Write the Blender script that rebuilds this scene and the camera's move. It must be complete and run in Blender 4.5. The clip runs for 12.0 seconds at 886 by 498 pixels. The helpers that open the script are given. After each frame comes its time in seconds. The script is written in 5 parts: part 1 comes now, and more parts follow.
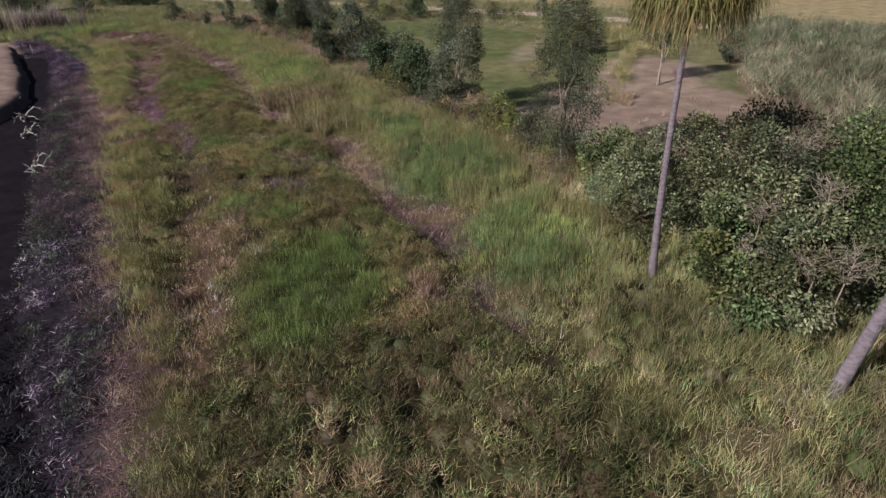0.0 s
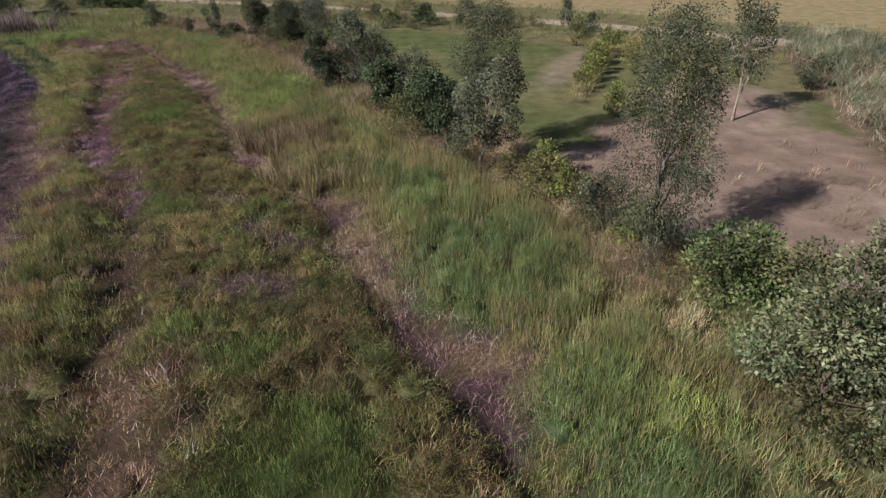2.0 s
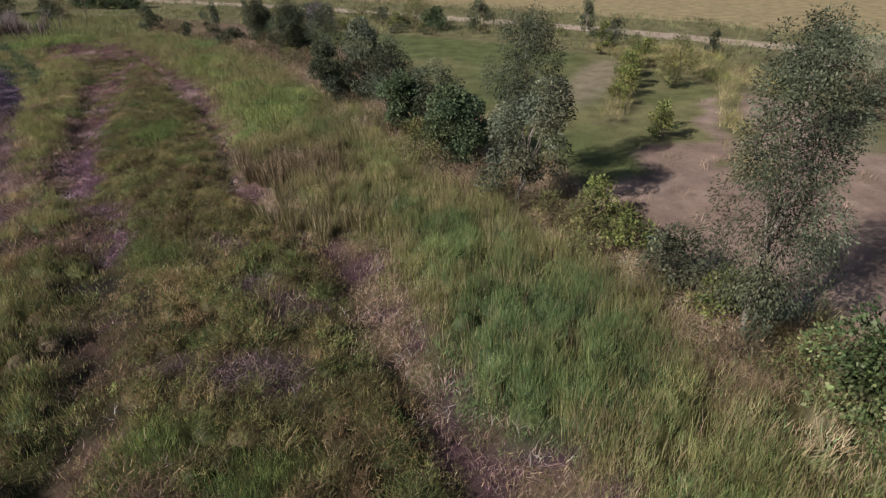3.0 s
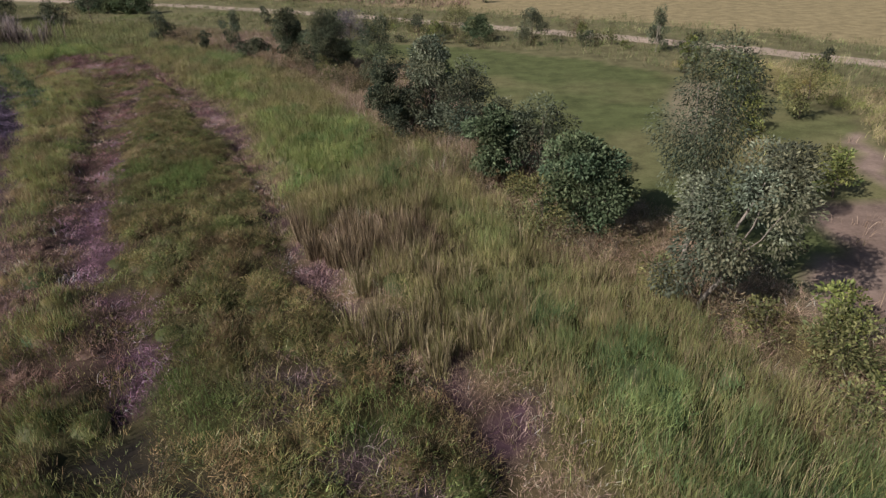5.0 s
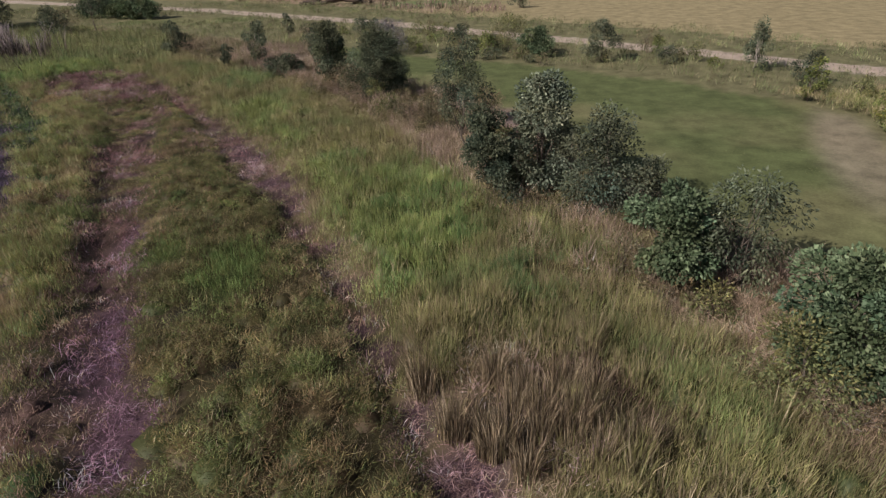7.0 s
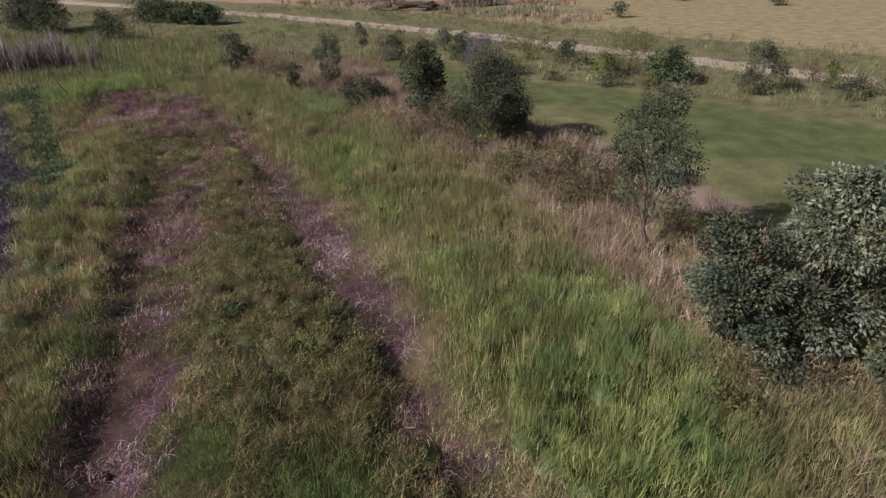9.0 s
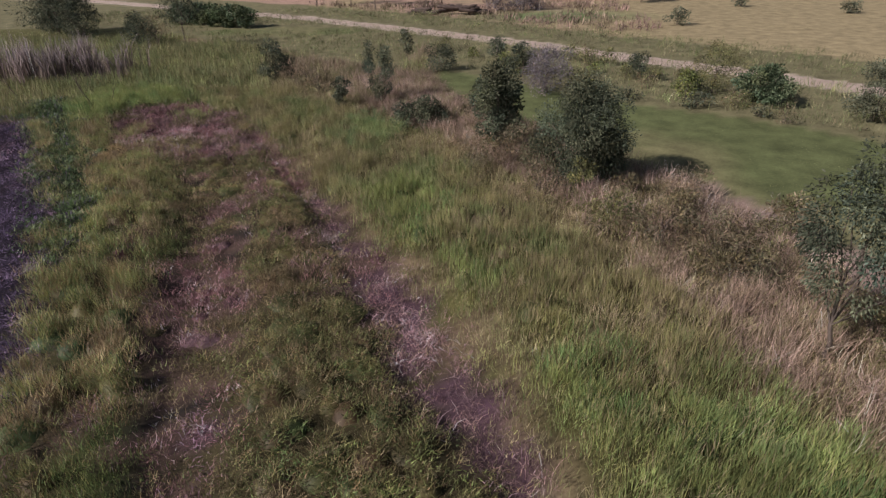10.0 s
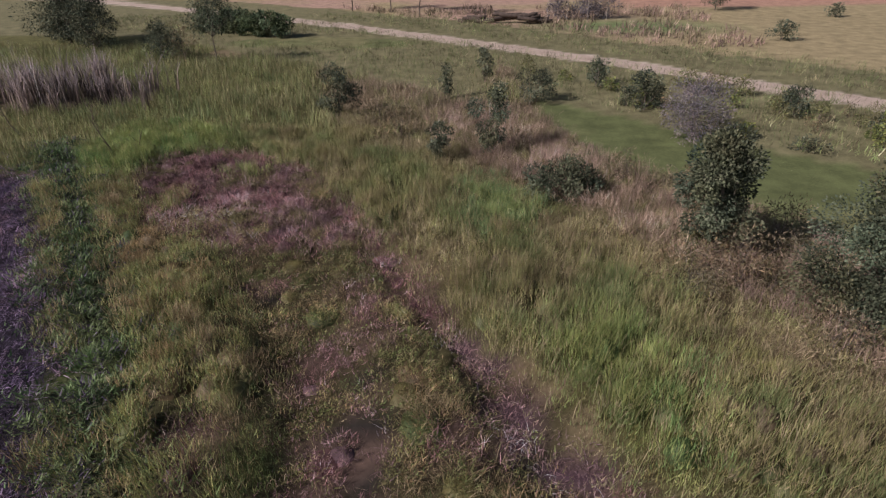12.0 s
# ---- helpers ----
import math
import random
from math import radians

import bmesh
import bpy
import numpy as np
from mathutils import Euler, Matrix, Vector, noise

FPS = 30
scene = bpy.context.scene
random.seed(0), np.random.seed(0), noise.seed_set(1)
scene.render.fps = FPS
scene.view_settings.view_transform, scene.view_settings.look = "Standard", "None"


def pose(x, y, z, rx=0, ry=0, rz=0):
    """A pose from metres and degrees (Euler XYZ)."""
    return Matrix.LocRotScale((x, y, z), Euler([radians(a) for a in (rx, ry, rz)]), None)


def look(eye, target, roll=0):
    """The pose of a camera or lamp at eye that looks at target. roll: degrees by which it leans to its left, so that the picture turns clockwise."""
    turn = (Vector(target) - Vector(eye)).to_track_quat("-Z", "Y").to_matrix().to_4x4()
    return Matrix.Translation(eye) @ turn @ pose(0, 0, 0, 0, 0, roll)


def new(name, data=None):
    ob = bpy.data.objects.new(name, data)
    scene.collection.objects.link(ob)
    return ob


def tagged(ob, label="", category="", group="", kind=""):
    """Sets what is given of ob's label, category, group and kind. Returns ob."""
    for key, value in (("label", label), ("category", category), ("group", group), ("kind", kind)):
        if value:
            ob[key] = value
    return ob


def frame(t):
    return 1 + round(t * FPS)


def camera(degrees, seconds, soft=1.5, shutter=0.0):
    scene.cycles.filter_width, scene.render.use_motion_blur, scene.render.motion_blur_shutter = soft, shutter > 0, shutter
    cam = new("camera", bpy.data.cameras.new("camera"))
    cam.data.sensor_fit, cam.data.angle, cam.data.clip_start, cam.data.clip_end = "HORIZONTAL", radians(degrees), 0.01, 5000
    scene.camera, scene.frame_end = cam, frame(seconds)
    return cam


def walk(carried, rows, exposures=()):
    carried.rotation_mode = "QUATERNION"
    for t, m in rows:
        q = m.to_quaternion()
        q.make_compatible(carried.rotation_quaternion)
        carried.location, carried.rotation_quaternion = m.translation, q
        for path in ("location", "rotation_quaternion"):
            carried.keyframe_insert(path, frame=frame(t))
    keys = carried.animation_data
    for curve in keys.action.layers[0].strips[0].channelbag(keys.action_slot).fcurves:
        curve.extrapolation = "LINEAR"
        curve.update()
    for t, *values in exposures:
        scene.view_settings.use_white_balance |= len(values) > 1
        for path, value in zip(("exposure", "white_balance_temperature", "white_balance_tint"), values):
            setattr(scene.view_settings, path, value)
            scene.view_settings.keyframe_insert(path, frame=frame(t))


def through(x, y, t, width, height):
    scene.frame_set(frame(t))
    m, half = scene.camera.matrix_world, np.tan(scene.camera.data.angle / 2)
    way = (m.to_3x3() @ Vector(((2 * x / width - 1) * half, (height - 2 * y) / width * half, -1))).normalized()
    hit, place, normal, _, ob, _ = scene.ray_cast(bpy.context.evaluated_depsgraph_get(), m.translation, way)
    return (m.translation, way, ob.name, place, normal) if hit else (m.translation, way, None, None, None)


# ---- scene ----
cam = camera(76.9, 12.0, soft=1.4)
PATH = [
    (0, (0.024, -0.086, 8.448), (0.01, 1.654, 7.461), -2.7),
    (0.5, (-0.271, 1.753, 8.373), (-0.284, 3.493, 7.387), -2.6),
    (1, (-0.487, 3.62, 8.334), (-0.498, 5.359, 7.347), -2.5),
    (1.5, (-0.673, 5.553, 8.33), (-0.686, 7.291, 7.341), -2.5),
    (2, (-0.915, 7.491, 8.347), (-0.926, 9.23, 7.359), -2.4),
    (2.5, (-1.372, 9.287, 8.35), (-1.382, 11.026, 7.362), -2.2),
    (3, (-1.946, 10.972, 8.392), (-1.956, 12.71, 7.403), -2.2),
    (3.2, (-2.22, 11.631, 8.413), (-2.229, 13.369, 7.423), -2.17),
    (4.8, (-5.141, 16.551, 8.34), (-5.158, 18.292, 7.356), -2.05),
    (5, (-5.586, 17.184, 8.366), (-5.601, 18.925, 7.382), -2.0),
    (5.5, (-6.686, 18.769, 8.425), (-6.703, 20.509, 7.439), -2.0),
    (6, (-7.809, 20.394, 8.486), (-7.824, 22.133, 7.5), -1.9),
    (6.5, (-8.755, 22.161, 8.548), (-8.771, 23.9, 7.561), -2.0),
    (7, (-9.6, 24.096, 8.596), (-9.616, 25.834, 7.607), -1.9),
    (7.2, (-9.94, 24.931, 8.6), (-9.965, 26.669, 7.61), -1.8),
    (8.8, (-12.692, 31.695, 8.408), (-12.85, 33.43, 7.427), -1.85),
    (9, (-13.14, 32.491, 8.409), (-13.311, 34.226, 7.43), -1.8),
    (9.5, (-14.354, 34.481, 8.47), (-14.572, 36.211, 7.491), -1.6),
    (10, (-15.73, 36.405, 8.528), (-15.967, 38.133, 7.549), -1.5),
    (10.5, (-17.205, 38.289, 8.619), (-17.452, 40.014, 7.638), -1.4),
    (11, (-18.783, 40.21, 8.683), (-19.035, 41.935, 7.701), -1.3),
    (11.5, (-20.417, 42.15, 8.731), (-20.672, 43.873, 7.749), -1.1),
    (12, (-21.934, 44.238, 8.708), (-22.191, 45.96, 7.724), -1.1),
]
BALANCE = [(0, 0.32, 6450, 10), (1.5, 0.36, 6500, 10), (3, 0.27, 6500, 10), (7, 0.23, 6450, 11), (9, 0.27, 6350, 14), (10.5, 0.24, 6300, 18.5), (12, 0.24, 6300, 18.5)]
walk(cam, [(t, look(eye, target, roll)) for t, eye, target, roll in PATH], BALANCE)

# ---------------------------------------------------------------- light
world = bpy.data.worlds.new("sky")
scene.world = world
world.use_nodes = True
wn = world.node_tree.nodes
sky = wn.new("ShaderNodeTexSky")
sky.sky_type = "NISHITA"
sky.sun_disc = False
sky.sun_elevation = radians(36)
sky.sun_rotation = radians(237)
sky.air_density, sky.dust_density = 1.0, 1.5
wn["Background"].inputs["Strength"].default_value = 0.048
world.node_tree.links.new(sky.outputs[0], wn["Background"].inputs["Color"])
SUN = Vector((-0.84, -0.545, 0.727)).normalized()
sun = new("sun", bpy.data.lights.new("sun", "SUN"))
sun.data.energy, sun.data.angle, sun.data.color = 5.0, radians(0.6), (1.0, 0.93, 0.86)
sun.matrix_world = look(SUN * 60, (0, 0, 0))


# ---------------------------------------------------------------- noise and plan
TABLE = np.random.RandomState(7).rand(256, 256)


def vnoise(x, y, size, seed=0):
    """Smooth value noise from 0 to 1 with cells of that size."""
    x, y = np.asarray(x, float) / size + seed * 17.3, np.asarray(y, float) / size + seed * 9.7
    i, j = np.floor(x).astype(int), np.floor(y).astype(int)
    u, v = x - i, y - j
    u, v = u * u * (3 - 2 * u), v * v * (3 - 2 * v)
    i0, i1, j0, j1 = i % 256, (i + 1) % 256, j % 256, (j + 1) % 256
    low = TABLE[i0, j0] * (1 - u) + TABLE[i1, j0] * u
    high = TABLE[i0, j1] * (1 - u) + TABLE[i1, j1] * u
    return low * (1 - v) + high * v


def fbm(x, y, size, seed=0):
    return 0.55 * vnoise(x, y, size, seed) + 0.3 * vnoise(x, y, size / 2.3, seed + 1) + 0.15 * vnoise(x, y, size / 5.1, seed + 2)


def line(*pairs):
    """x of a line of the plan as a function of y."""
    ys, xs = zip(*pairs)
    return lambda y: np.interp(y, ys, xs)


# lines of the plan that run up the field: (y, x)
BANK = line((-10, 3), (6, -5.2), (9, -6.7), (11, -7.6), (15, -10.4), (18.5, -12), (22, -14), (26, -16), (32.8, -19.8), (38.5, -23.4), (45, -27), (53, -32.7), (63, -41.6), (75, -54))
# the left and right edges of the two worn strips of dead grass
A_LEFT = line((0, -3.4), (6, -5.0), (12, -7.0), (17.8, -9.8), (19.1, -9.8), (21.9, -11.1), (26.1, -13), (28.1, -13.9), (29.5, -14.8), (30.6, -16.7), (32.2, -17.4), (34.4, -18.7), (35.8, -18.9), (37.6, -20), (40, -21.3), (43.5, -22.9), (45.8, -23.8), (47.7, -24.7), (50, -25.9), (53, -27), (55.7, -29), (60, -32.5), (66, -38))
A_RIGHT = line((0, -2.9), (6, -4.3), (12, -6.1), (17.8, -8.8), (19.1, -8.9), (21.9, -10.2), (26.1, -12), (28.1, -12.8), (29.5, -13.4), (30.6, -15.1), (32.2, -15.9), (34.4, -17.1), (35.8, -17.8), (37.6, -18.5), (40, -19.9), (43.5, -21), (45.8, -22.2), (47.7, -22.4), (50, -23.7), (53, -24.6), (55.7, -26.2), (60, -28.6), (66, -31))
B_LEFT = line((0, 6.6), (7, 3.3), (8.7, 2.5), (11.5, 0.95), (14, 0.1), (15.9, -0.8), (17.1, -1.8), (19.6, -2.85), (21.5, -4.1), (24, -4.95), (25.7, -5.6), (27.6, -7.4), (29.7, -9.2), (30.9, -10.4), (32.9, -11.05), (35.5, -11.9), (39.1, -13.8), (41.1, -14.9), (43, -15.85), (44, -16.4), (45.2, -18), (47.2, -19), (49.2, -20.4), (52, -21.9), (54.5, -23.4), (61.5, -28.8), (70, -36))
B_RIGHT = line((0, 7.2), (7, 4.1), (8.7, 3.2), (11.5, 1.65), (14, 0.65), (15.9, 0.95), (17.1, 0.8), (19.6, -1.9), (21.5, -1.9), (24, -3.4), (25.7, -3.6), (27.6, -5.5), (29.7, -8.3), (30.9, -8.4), (31.9, -9.8), (32.9, -10.3), (35.5, -11.2), (39.1, -12.9), (41.1, -14.2), (43, -15.0), (44, -15.3), (45.2, -16.0), (47.2, -16.7), (49.2, -18.0), (52, -20.2), (54.5, -22.1), (61.5, -27.8), (70, -35.4))
DEAD_A = lambda y: 0.5 * (A_LEFT(y) + A_RIGHT(y))
DEAD_B = lambda y: 0.5 * (B_LEFT(y) + B_RIGHT(y))
TALL = line((0, 6.5), (7, 5.0), (12.7, 4.5), (18.5, 4.0), (21, 3.4), (23.8, 2.2), (26.7, 0.6), (30, -1.4), (33.7, -3.7), (36.3, -4.4), (40.9, -5.8), (44.3, -9.2), (47, -10.7), (50, -12.6), (55, -15.8), (58.4, -18), (61, -19.8), (64, -22.6), (66, -26), (70.6, -31), (76, -45))
ROW = line((0, 24), (12, 16), (18, 9.5), (22, 6.3), (26, 4.6), (31, 2.8), (36, 0.6), (41.6, -1.9), (46, -4.6), (54, -7.5), (58.5, -10.5), (64.8, -15.9), (68, -19), (72, -20.5), (80, -22), (95, -25))
# lines that run across: (x, y)
TRACK = line((-160, 172), (-80, 128.7), (-42.8, 108.5), (-23.5, 95.2), (-14.8, 89.1), (-8.4, 83.5), (2, 75.3), (10.4, 67.9), (19, 60), (23.5, 55), (35, 42), (80, -8))
VERGE = line((-60, 104), (-40, 92), (-20, 77), (-10.4, 69.5), (-4.7, 66.5), (5, 59), (10, 53.5), (13, 47), (16, 40), (40, 10))
TRACK_SLOPE = 0.8


# the near edge of the ditch's shade-blackened mud, and the edge of the earth pad beyond it
DITCH_EDGE = line((-12, 2.5), (0, -3.6), (7, -8.0), (8.7, -9.2), (13, -12.5), (17, -14.6), (22.3, -17.7), (30, -22.3), (39, -26.9), (47, -31.6), (57, -38.4), (66, -46))
PAD = line((-12, -2), (0, -9), (10, -17), (22, -23.4), (30, -26.2), (33, -26), (36, -26.7), (38.4, -27.8), (44.4, -31.6), (53.8, -38.4), (61, -43.6), (66, -48))


def clearing(x, y):
    """1 on the bare earth of the clearing."""
    w = 0.9 * (fbm(x, y, 2.5, 3) - 0.5)
    a = 1 - np.hypot((x - 12.0) / 7.0, (y - 26.5) / 6.8)
    b = 1 - np.hypot((x - 6.0) / 2.2, (y - 28.6) / 2.6)
    c = 1 - np.hypot((x - 13.2 - 0.35 * (y - 36)) / 3.2, (y - 36.0) / 9.0)
    e = 1 - np.hypot((x - 8.6) / 3.3, (y - 31.8) / 3.4)
    d = 0.62 - np.abs(x - ROW(y) - 0.6) / 1.8 - 1.2 * (np.abs(y - 54) > 4)
    return np.maximum.reduce([a, b, c, d, e]) + w > 0.08


def height(x, y):
    """Ground height."""
    z = 0.12 * (fbm(x, y, 6.0, 11) - 0.5)
    # the two worn strips lie a little lower than the weeds beside them
    up = np.clip((y - 8) / 5, 0, 1) * np.clip((60 - y) / 5, 0, 1)
    for left, right in ((A_LEFT, A_RIGHT), (B_LEFT, B_RIGHT)):
        mid, half = 0.5 * (left(y) + right(y)), 0.5 * (right(y) - left(y)) + 0.15
        z = z - 0.2 * up * np.exp(-((x - mid) / half) ** 4)
    p = x - DITCH_EDGE(y)
    fade = np.clip((60 - y) / 6, 0, 1)
    dip = -0.55 * np.clip(1 - (p + 0.2) / 2.0, 0, 1) ** 1.3
    return z + fade * np.where(p <= -0.2, -0.55, dip)


KINDS = "none lush weeds dead tall straw left bank fringe lawn verge field reeds cane bare water track pad rust mixed litter blue bright hollow mat".split()
K = {k: i for i, k in enumerate(KINDS)}

# patches: middle and half-widths
LUSH = [(-3.8, 13.0, 1.95, 2.9), (-7.6, 18.0, 0.7, 1.0), (-5.3, 17.4, 0.7, 0.8), (-7.1, 24.9, 0.55, 0.8), (-11.4, 26.1, 0.5, 0.8), (-10.6, 24.9, 0.6, 0.5), (-14.7, 30.0, 0.35, 0.5),
        (-15.9, 37.9, 1.1, 1.6), (-18.5, 39.2, 0.9, 0.8), (-23.0, 42.7, 0.8, 1.2), (-31.3, 52.5, 1.0, 1.6), (-26.5, 50.6, 0.6, 0.6)]
BLUE = [(0.2, 21.0, 2.1, 2.8), (2.4, 12.6, 1.5, 2.0), (1.6, 15.6, 0.9, 1.4), (-1.7, 25.2, 1.0, 1.6), (-3.5, 27.9, 0.5, 1.1), (-22.9, 62.2, 1.2, 2.3), (-7.6, 37.0, 0.6, 1.5)]
BRIGHT = [(2.6, 13.6, 2.0, 3.0), (-11.2, 41.0, 2.6, 4.6), (-19.7, 53.0, 1.7, 3.2), (-14.0, 45.0, 0.8, 1.4), (-17.0, 49.0, 0.7, 2.0)]
FLAT = [(-6.0, 22.8, 0.8, 0.6), (-7.2, 20.6, 1.6, 0.6), (-5.4, 20.3, 0.6, 0.8), (-9.1, 26.2, 0.8, 0.6), (-7.3, 23.6, 0.4, 0.9), (-7.8, 24.3, 0.4, 0.5), (-25.2, 55.0, 1.3, 0.5)]
RUSTY = [(-6.7, 13.4, 0.9, 2.8), (-7.4, 16.4, 0.7, 1.4), (-18.9, 32.6, 1.2, 2.2), (-14.7, 26.6, 1.0, 1.2), (-17.2, 29.2, 0.7, 1.6), (-20.6, 34.8, 0.8, 1.6), (-24.6, 43.5, 0.6, 0.5), (-28.2, 50.8, 0.9, 0.9), (-0.6, 12.4, 0.5, 1.1), (-25.6, 52.4, 1.0, 1.4)]
# near-black soil spots painted for the shade in gaps among the weeds
SHADE_SPOTS = [(-7.6, 14.6, 0.7, 0.5), (-6.2, 15.7, 0.35, 0.35), (-10.6, 21.8, 0.4, 1.2), (-9.3, 19.0, 0.4, 0.8), (-12.3, 24.3, 0.7, 0.4), (-10.2, 23.6, 0.5, 0.3), (-18.9, 47.6, 0.25, 0.7), (-13.9, 40.0, 0.2, 0.8), (-14.4, 34.0, 0.2, 0.3), (-15.2, 43.6, 0.3, 0.3), (-16.8, 35.9, 0.4, 0.4)]


def patches(spots, x, y):
    out = np.zeros(x.shape, bool)
    for cx, cy, rx, ry in spots:
        out |= np.hypot((x - cx) / rx, (y - cy) / ry) < 1
    return out


def zone(x, y):
    """What covers the ground at each place: an index into KINDS."""
    wx = x + 0.8 * (fbm(x, y, 1.4, 21) - 0.5) + 0.45 * (vnoise(x, y, 0.4, 23) - 0.5)
    wy = y + 0.9 * (fbm(x, y, 1.5, 22) - 0.5)
    fx = x + 2.6 * (fbm(x, y, 2.2, 24) - 0.5)
    al, ar, bl, br = A_LEFT(y), A_RIGHT(y), B_LEFT(y), B_RIGHT(y)
    k = np.full(x.shape, K["weeds"])
    k[wx < 0.5 * (al + ar)] = K["left"]
    k[wx > br] = K["tall"]
    green = k == K["tall"]
    k[green & (y > 33) & (vnoise(x, y, 1.5, 16) + 0.25 * np.exp(-((wx - br - 0.8) / 0.8) ** 2) > 0.72)] = K["straw"]
    k[green & patches(BRIGHT, wx, wy)] = K["bright"]
    k[green & patches(BLUE, wx, wy)] = K["blue"]
    k[fx > TALL(y)] = K["straw"]
    k[(wx < br) & patches(LUSH, wx, wy)] = K["lush"]
    k[(wx < bl) & patches(RUSTY, wx, wy) & (vnoise(x, y, 0.9, 39) > 0.3)] = K["rust"]
    k[(wx < bl) & patches(FLAT, wx, wy) & (vnoise(x, y, 0.5, 26) > 0.42)] = K["mat"]
    k[(wx < br) & patches(SHADE_SPOTS, wx, wy)] = K["hollow"]
    # the left strip: sunken with shade-dark soil, then lilac litter, then reddish dying grass
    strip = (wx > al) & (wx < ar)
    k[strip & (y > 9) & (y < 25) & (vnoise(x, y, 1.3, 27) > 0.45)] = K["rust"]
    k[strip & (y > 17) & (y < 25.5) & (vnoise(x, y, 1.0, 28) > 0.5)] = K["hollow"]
    k[strip & (y > 25.5)] = np.where(y < 36.5, K["dead"], K["rust"])[strip & (y > 25.5)]
    k[strip & (y > 25.5) & (y < 30.6) & (vnoise(x, y, 1.0, 25) > 0.72)] = K["weeds"]
    k[strip & (y > 36.5) & (wx > ar - 0.75 + 0.5 * (vnoise(x, y, 1.6, 29) - 0.5)) & (vnoise(x, y, 1.4, 30) > 0.3) & (y < 46)] = K["dead"]
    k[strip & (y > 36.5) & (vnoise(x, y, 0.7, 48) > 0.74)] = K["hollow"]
    k[strip & (y > 40) & (vnoise(x, y, 0.6, 49) > 0.7)] = K["weeds"]
    k[strip & (y > 49) & (vnoise(x, y, 1.2, 31) > np.clip(0.75 - (y - 49) * 0.05, 0.35, 1))] = K["weeds"]
    k[(np.abs(wx - al + 0.15) < 0.4) & (y > 27) & (y < 50) & (vnoise(x, y, 0.9, 32) > 0.35)] = K["rust"]
    k[(wx > ar) & (wx < bl - 0.4) & (y > 48.5) & (y < 58) & (vnoise(x, y, 1.0, 33) > 0.62)] = K["rust"]
    # the right strip: straw with litter on its left, narrow further up, broad and lilac beyond
    strip = (wx > bl) & (wx < br)
    near = strip & (y < 28.5)
    k[near] = K["straw"]
    k[near & (vnoise(x, y, 0.9, 34) > 0.55)] = K["rust"]
    k[near & (vnoise(x, y, 0.7, 43) > 0.45)] = K["dead"]
    k[near & (wx < bl + 0.55 + np.where(y < 21.5, 0.9, 0.5) * vnoise(x, y, 1.5, 35)) & (vnoise(x, y, 1.7, 36) > 0.3)] = K["dead"]
    k[near & (y < 11) & (vnoise(x, y, 1.5, 37) > 0.45)] = K["weeds"]
    k[strip & (y >= 28.5) & (y < 55.5)] = K["dead"]
    k[strip & (y >= 28.5) & (y < 55.5) & (vnoise(x, y, 0.8, 46) > 0.74)] = K["rust"]
    k[strip & (y >= 30) & (y < 55.5) & (vnoise(x, y, 0.6, 47) > 0.83)] = K["weeds"]
    k[strip & (y >= 55.5) & (y < 62)] = K["rust"]
    k[(np.abs(wx - br - 0.25) < 0.4) & (y > 28) & (y < 55) & (vnoise(x, y, 1.0, 38) > 0.4)] = K["straw"]
    # near-black lines painted where weeds would shade the strips' left edges
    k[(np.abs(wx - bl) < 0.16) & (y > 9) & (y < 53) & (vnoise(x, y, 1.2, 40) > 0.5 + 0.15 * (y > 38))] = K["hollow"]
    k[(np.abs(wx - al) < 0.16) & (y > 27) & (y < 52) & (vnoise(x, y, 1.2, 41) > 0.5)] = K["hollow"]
    k[(fx > TALL(y)) & (y < 19 + 4 * (vnoise(x, y, 3.0, 20) - 0.5)) & (vnoise(x, y, 1.4, 19) > 0.3)] = K["mixed"]
    k[(wx > br) & (y < 12.5) & (vnoise(x, y, 1.5, 18) > 0.3)] = K["mixed"]
    k[(np.hypot((wx + 7.6) / 2.4, (y - 32.2) / 1.7) < 1) & (wx > br) & (vnoise(x, y, 1.1, 24) > 0.25)] = K["reeds"]
    far = (y > 66 + 0.35 * (x + 30)) & (wx < ROW(y))
    k[far] = K["tall"]
    k[far & (wx > -31.5 - 0.45 * (y - 72)) & (vnoise(x, y, 2.0, 44) > 0.28)] = K["straw"]
    k[(y > 63 - 0.05 * (x + 30)) & (wx < DEAD_B(y) - 1.5)] = K["bright"]
    along, beyond = 0.837 * (wx + 32.6) - 0.547 * (y - 62.6), 0.547 * (wx + 32.6) + 0.837 * (y - 62.6)
    k[(np.hypot(along / 6.2, beyond / 3.2) < 1) & (vnoise(x, y, 1.0, 28) > 0.25)] = K["rust"]
    k[np.hypot((wx + 50.4) / 5.6, (y - 75.4 - 0.2 * (x + 50)) / 2.0) < 1] = K["reeds"]
    k[np.hypot((wx + 46.5) / 3.2, (y - 91.5) / 2.2) < 1] = K["straw"]
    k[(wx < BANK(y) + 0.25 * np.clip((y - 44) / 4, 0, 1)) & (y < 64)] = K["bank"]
    k[(wx > BANK(y) - 0.9 - 0.5 * np.clip((y - 18) / 8, 0, 1) + 1.3 * np.clip((y - 41) / 3, 0, 1)) & (wx < BANK(y) + 0.15) & (y < 50) & (vnoise(x, y, 0.9, 34) > 0.22)] = K["litter"]
    k[(np.abs(wx - BANK(y) - 1.0 - 0.06 * np.clip(y - 48, 0, 10)) < 0.2 + 0.65 * np.clip((y - 44) / 10, 0, 1)) & (y > 49.5) & (y < 67) & (vnoise(x, y, 0.8, 36) > 0.3 - 0.02 * (y - 50))] = K["fringe"]
    k[wx > ROW(y)] = K["lawn"]
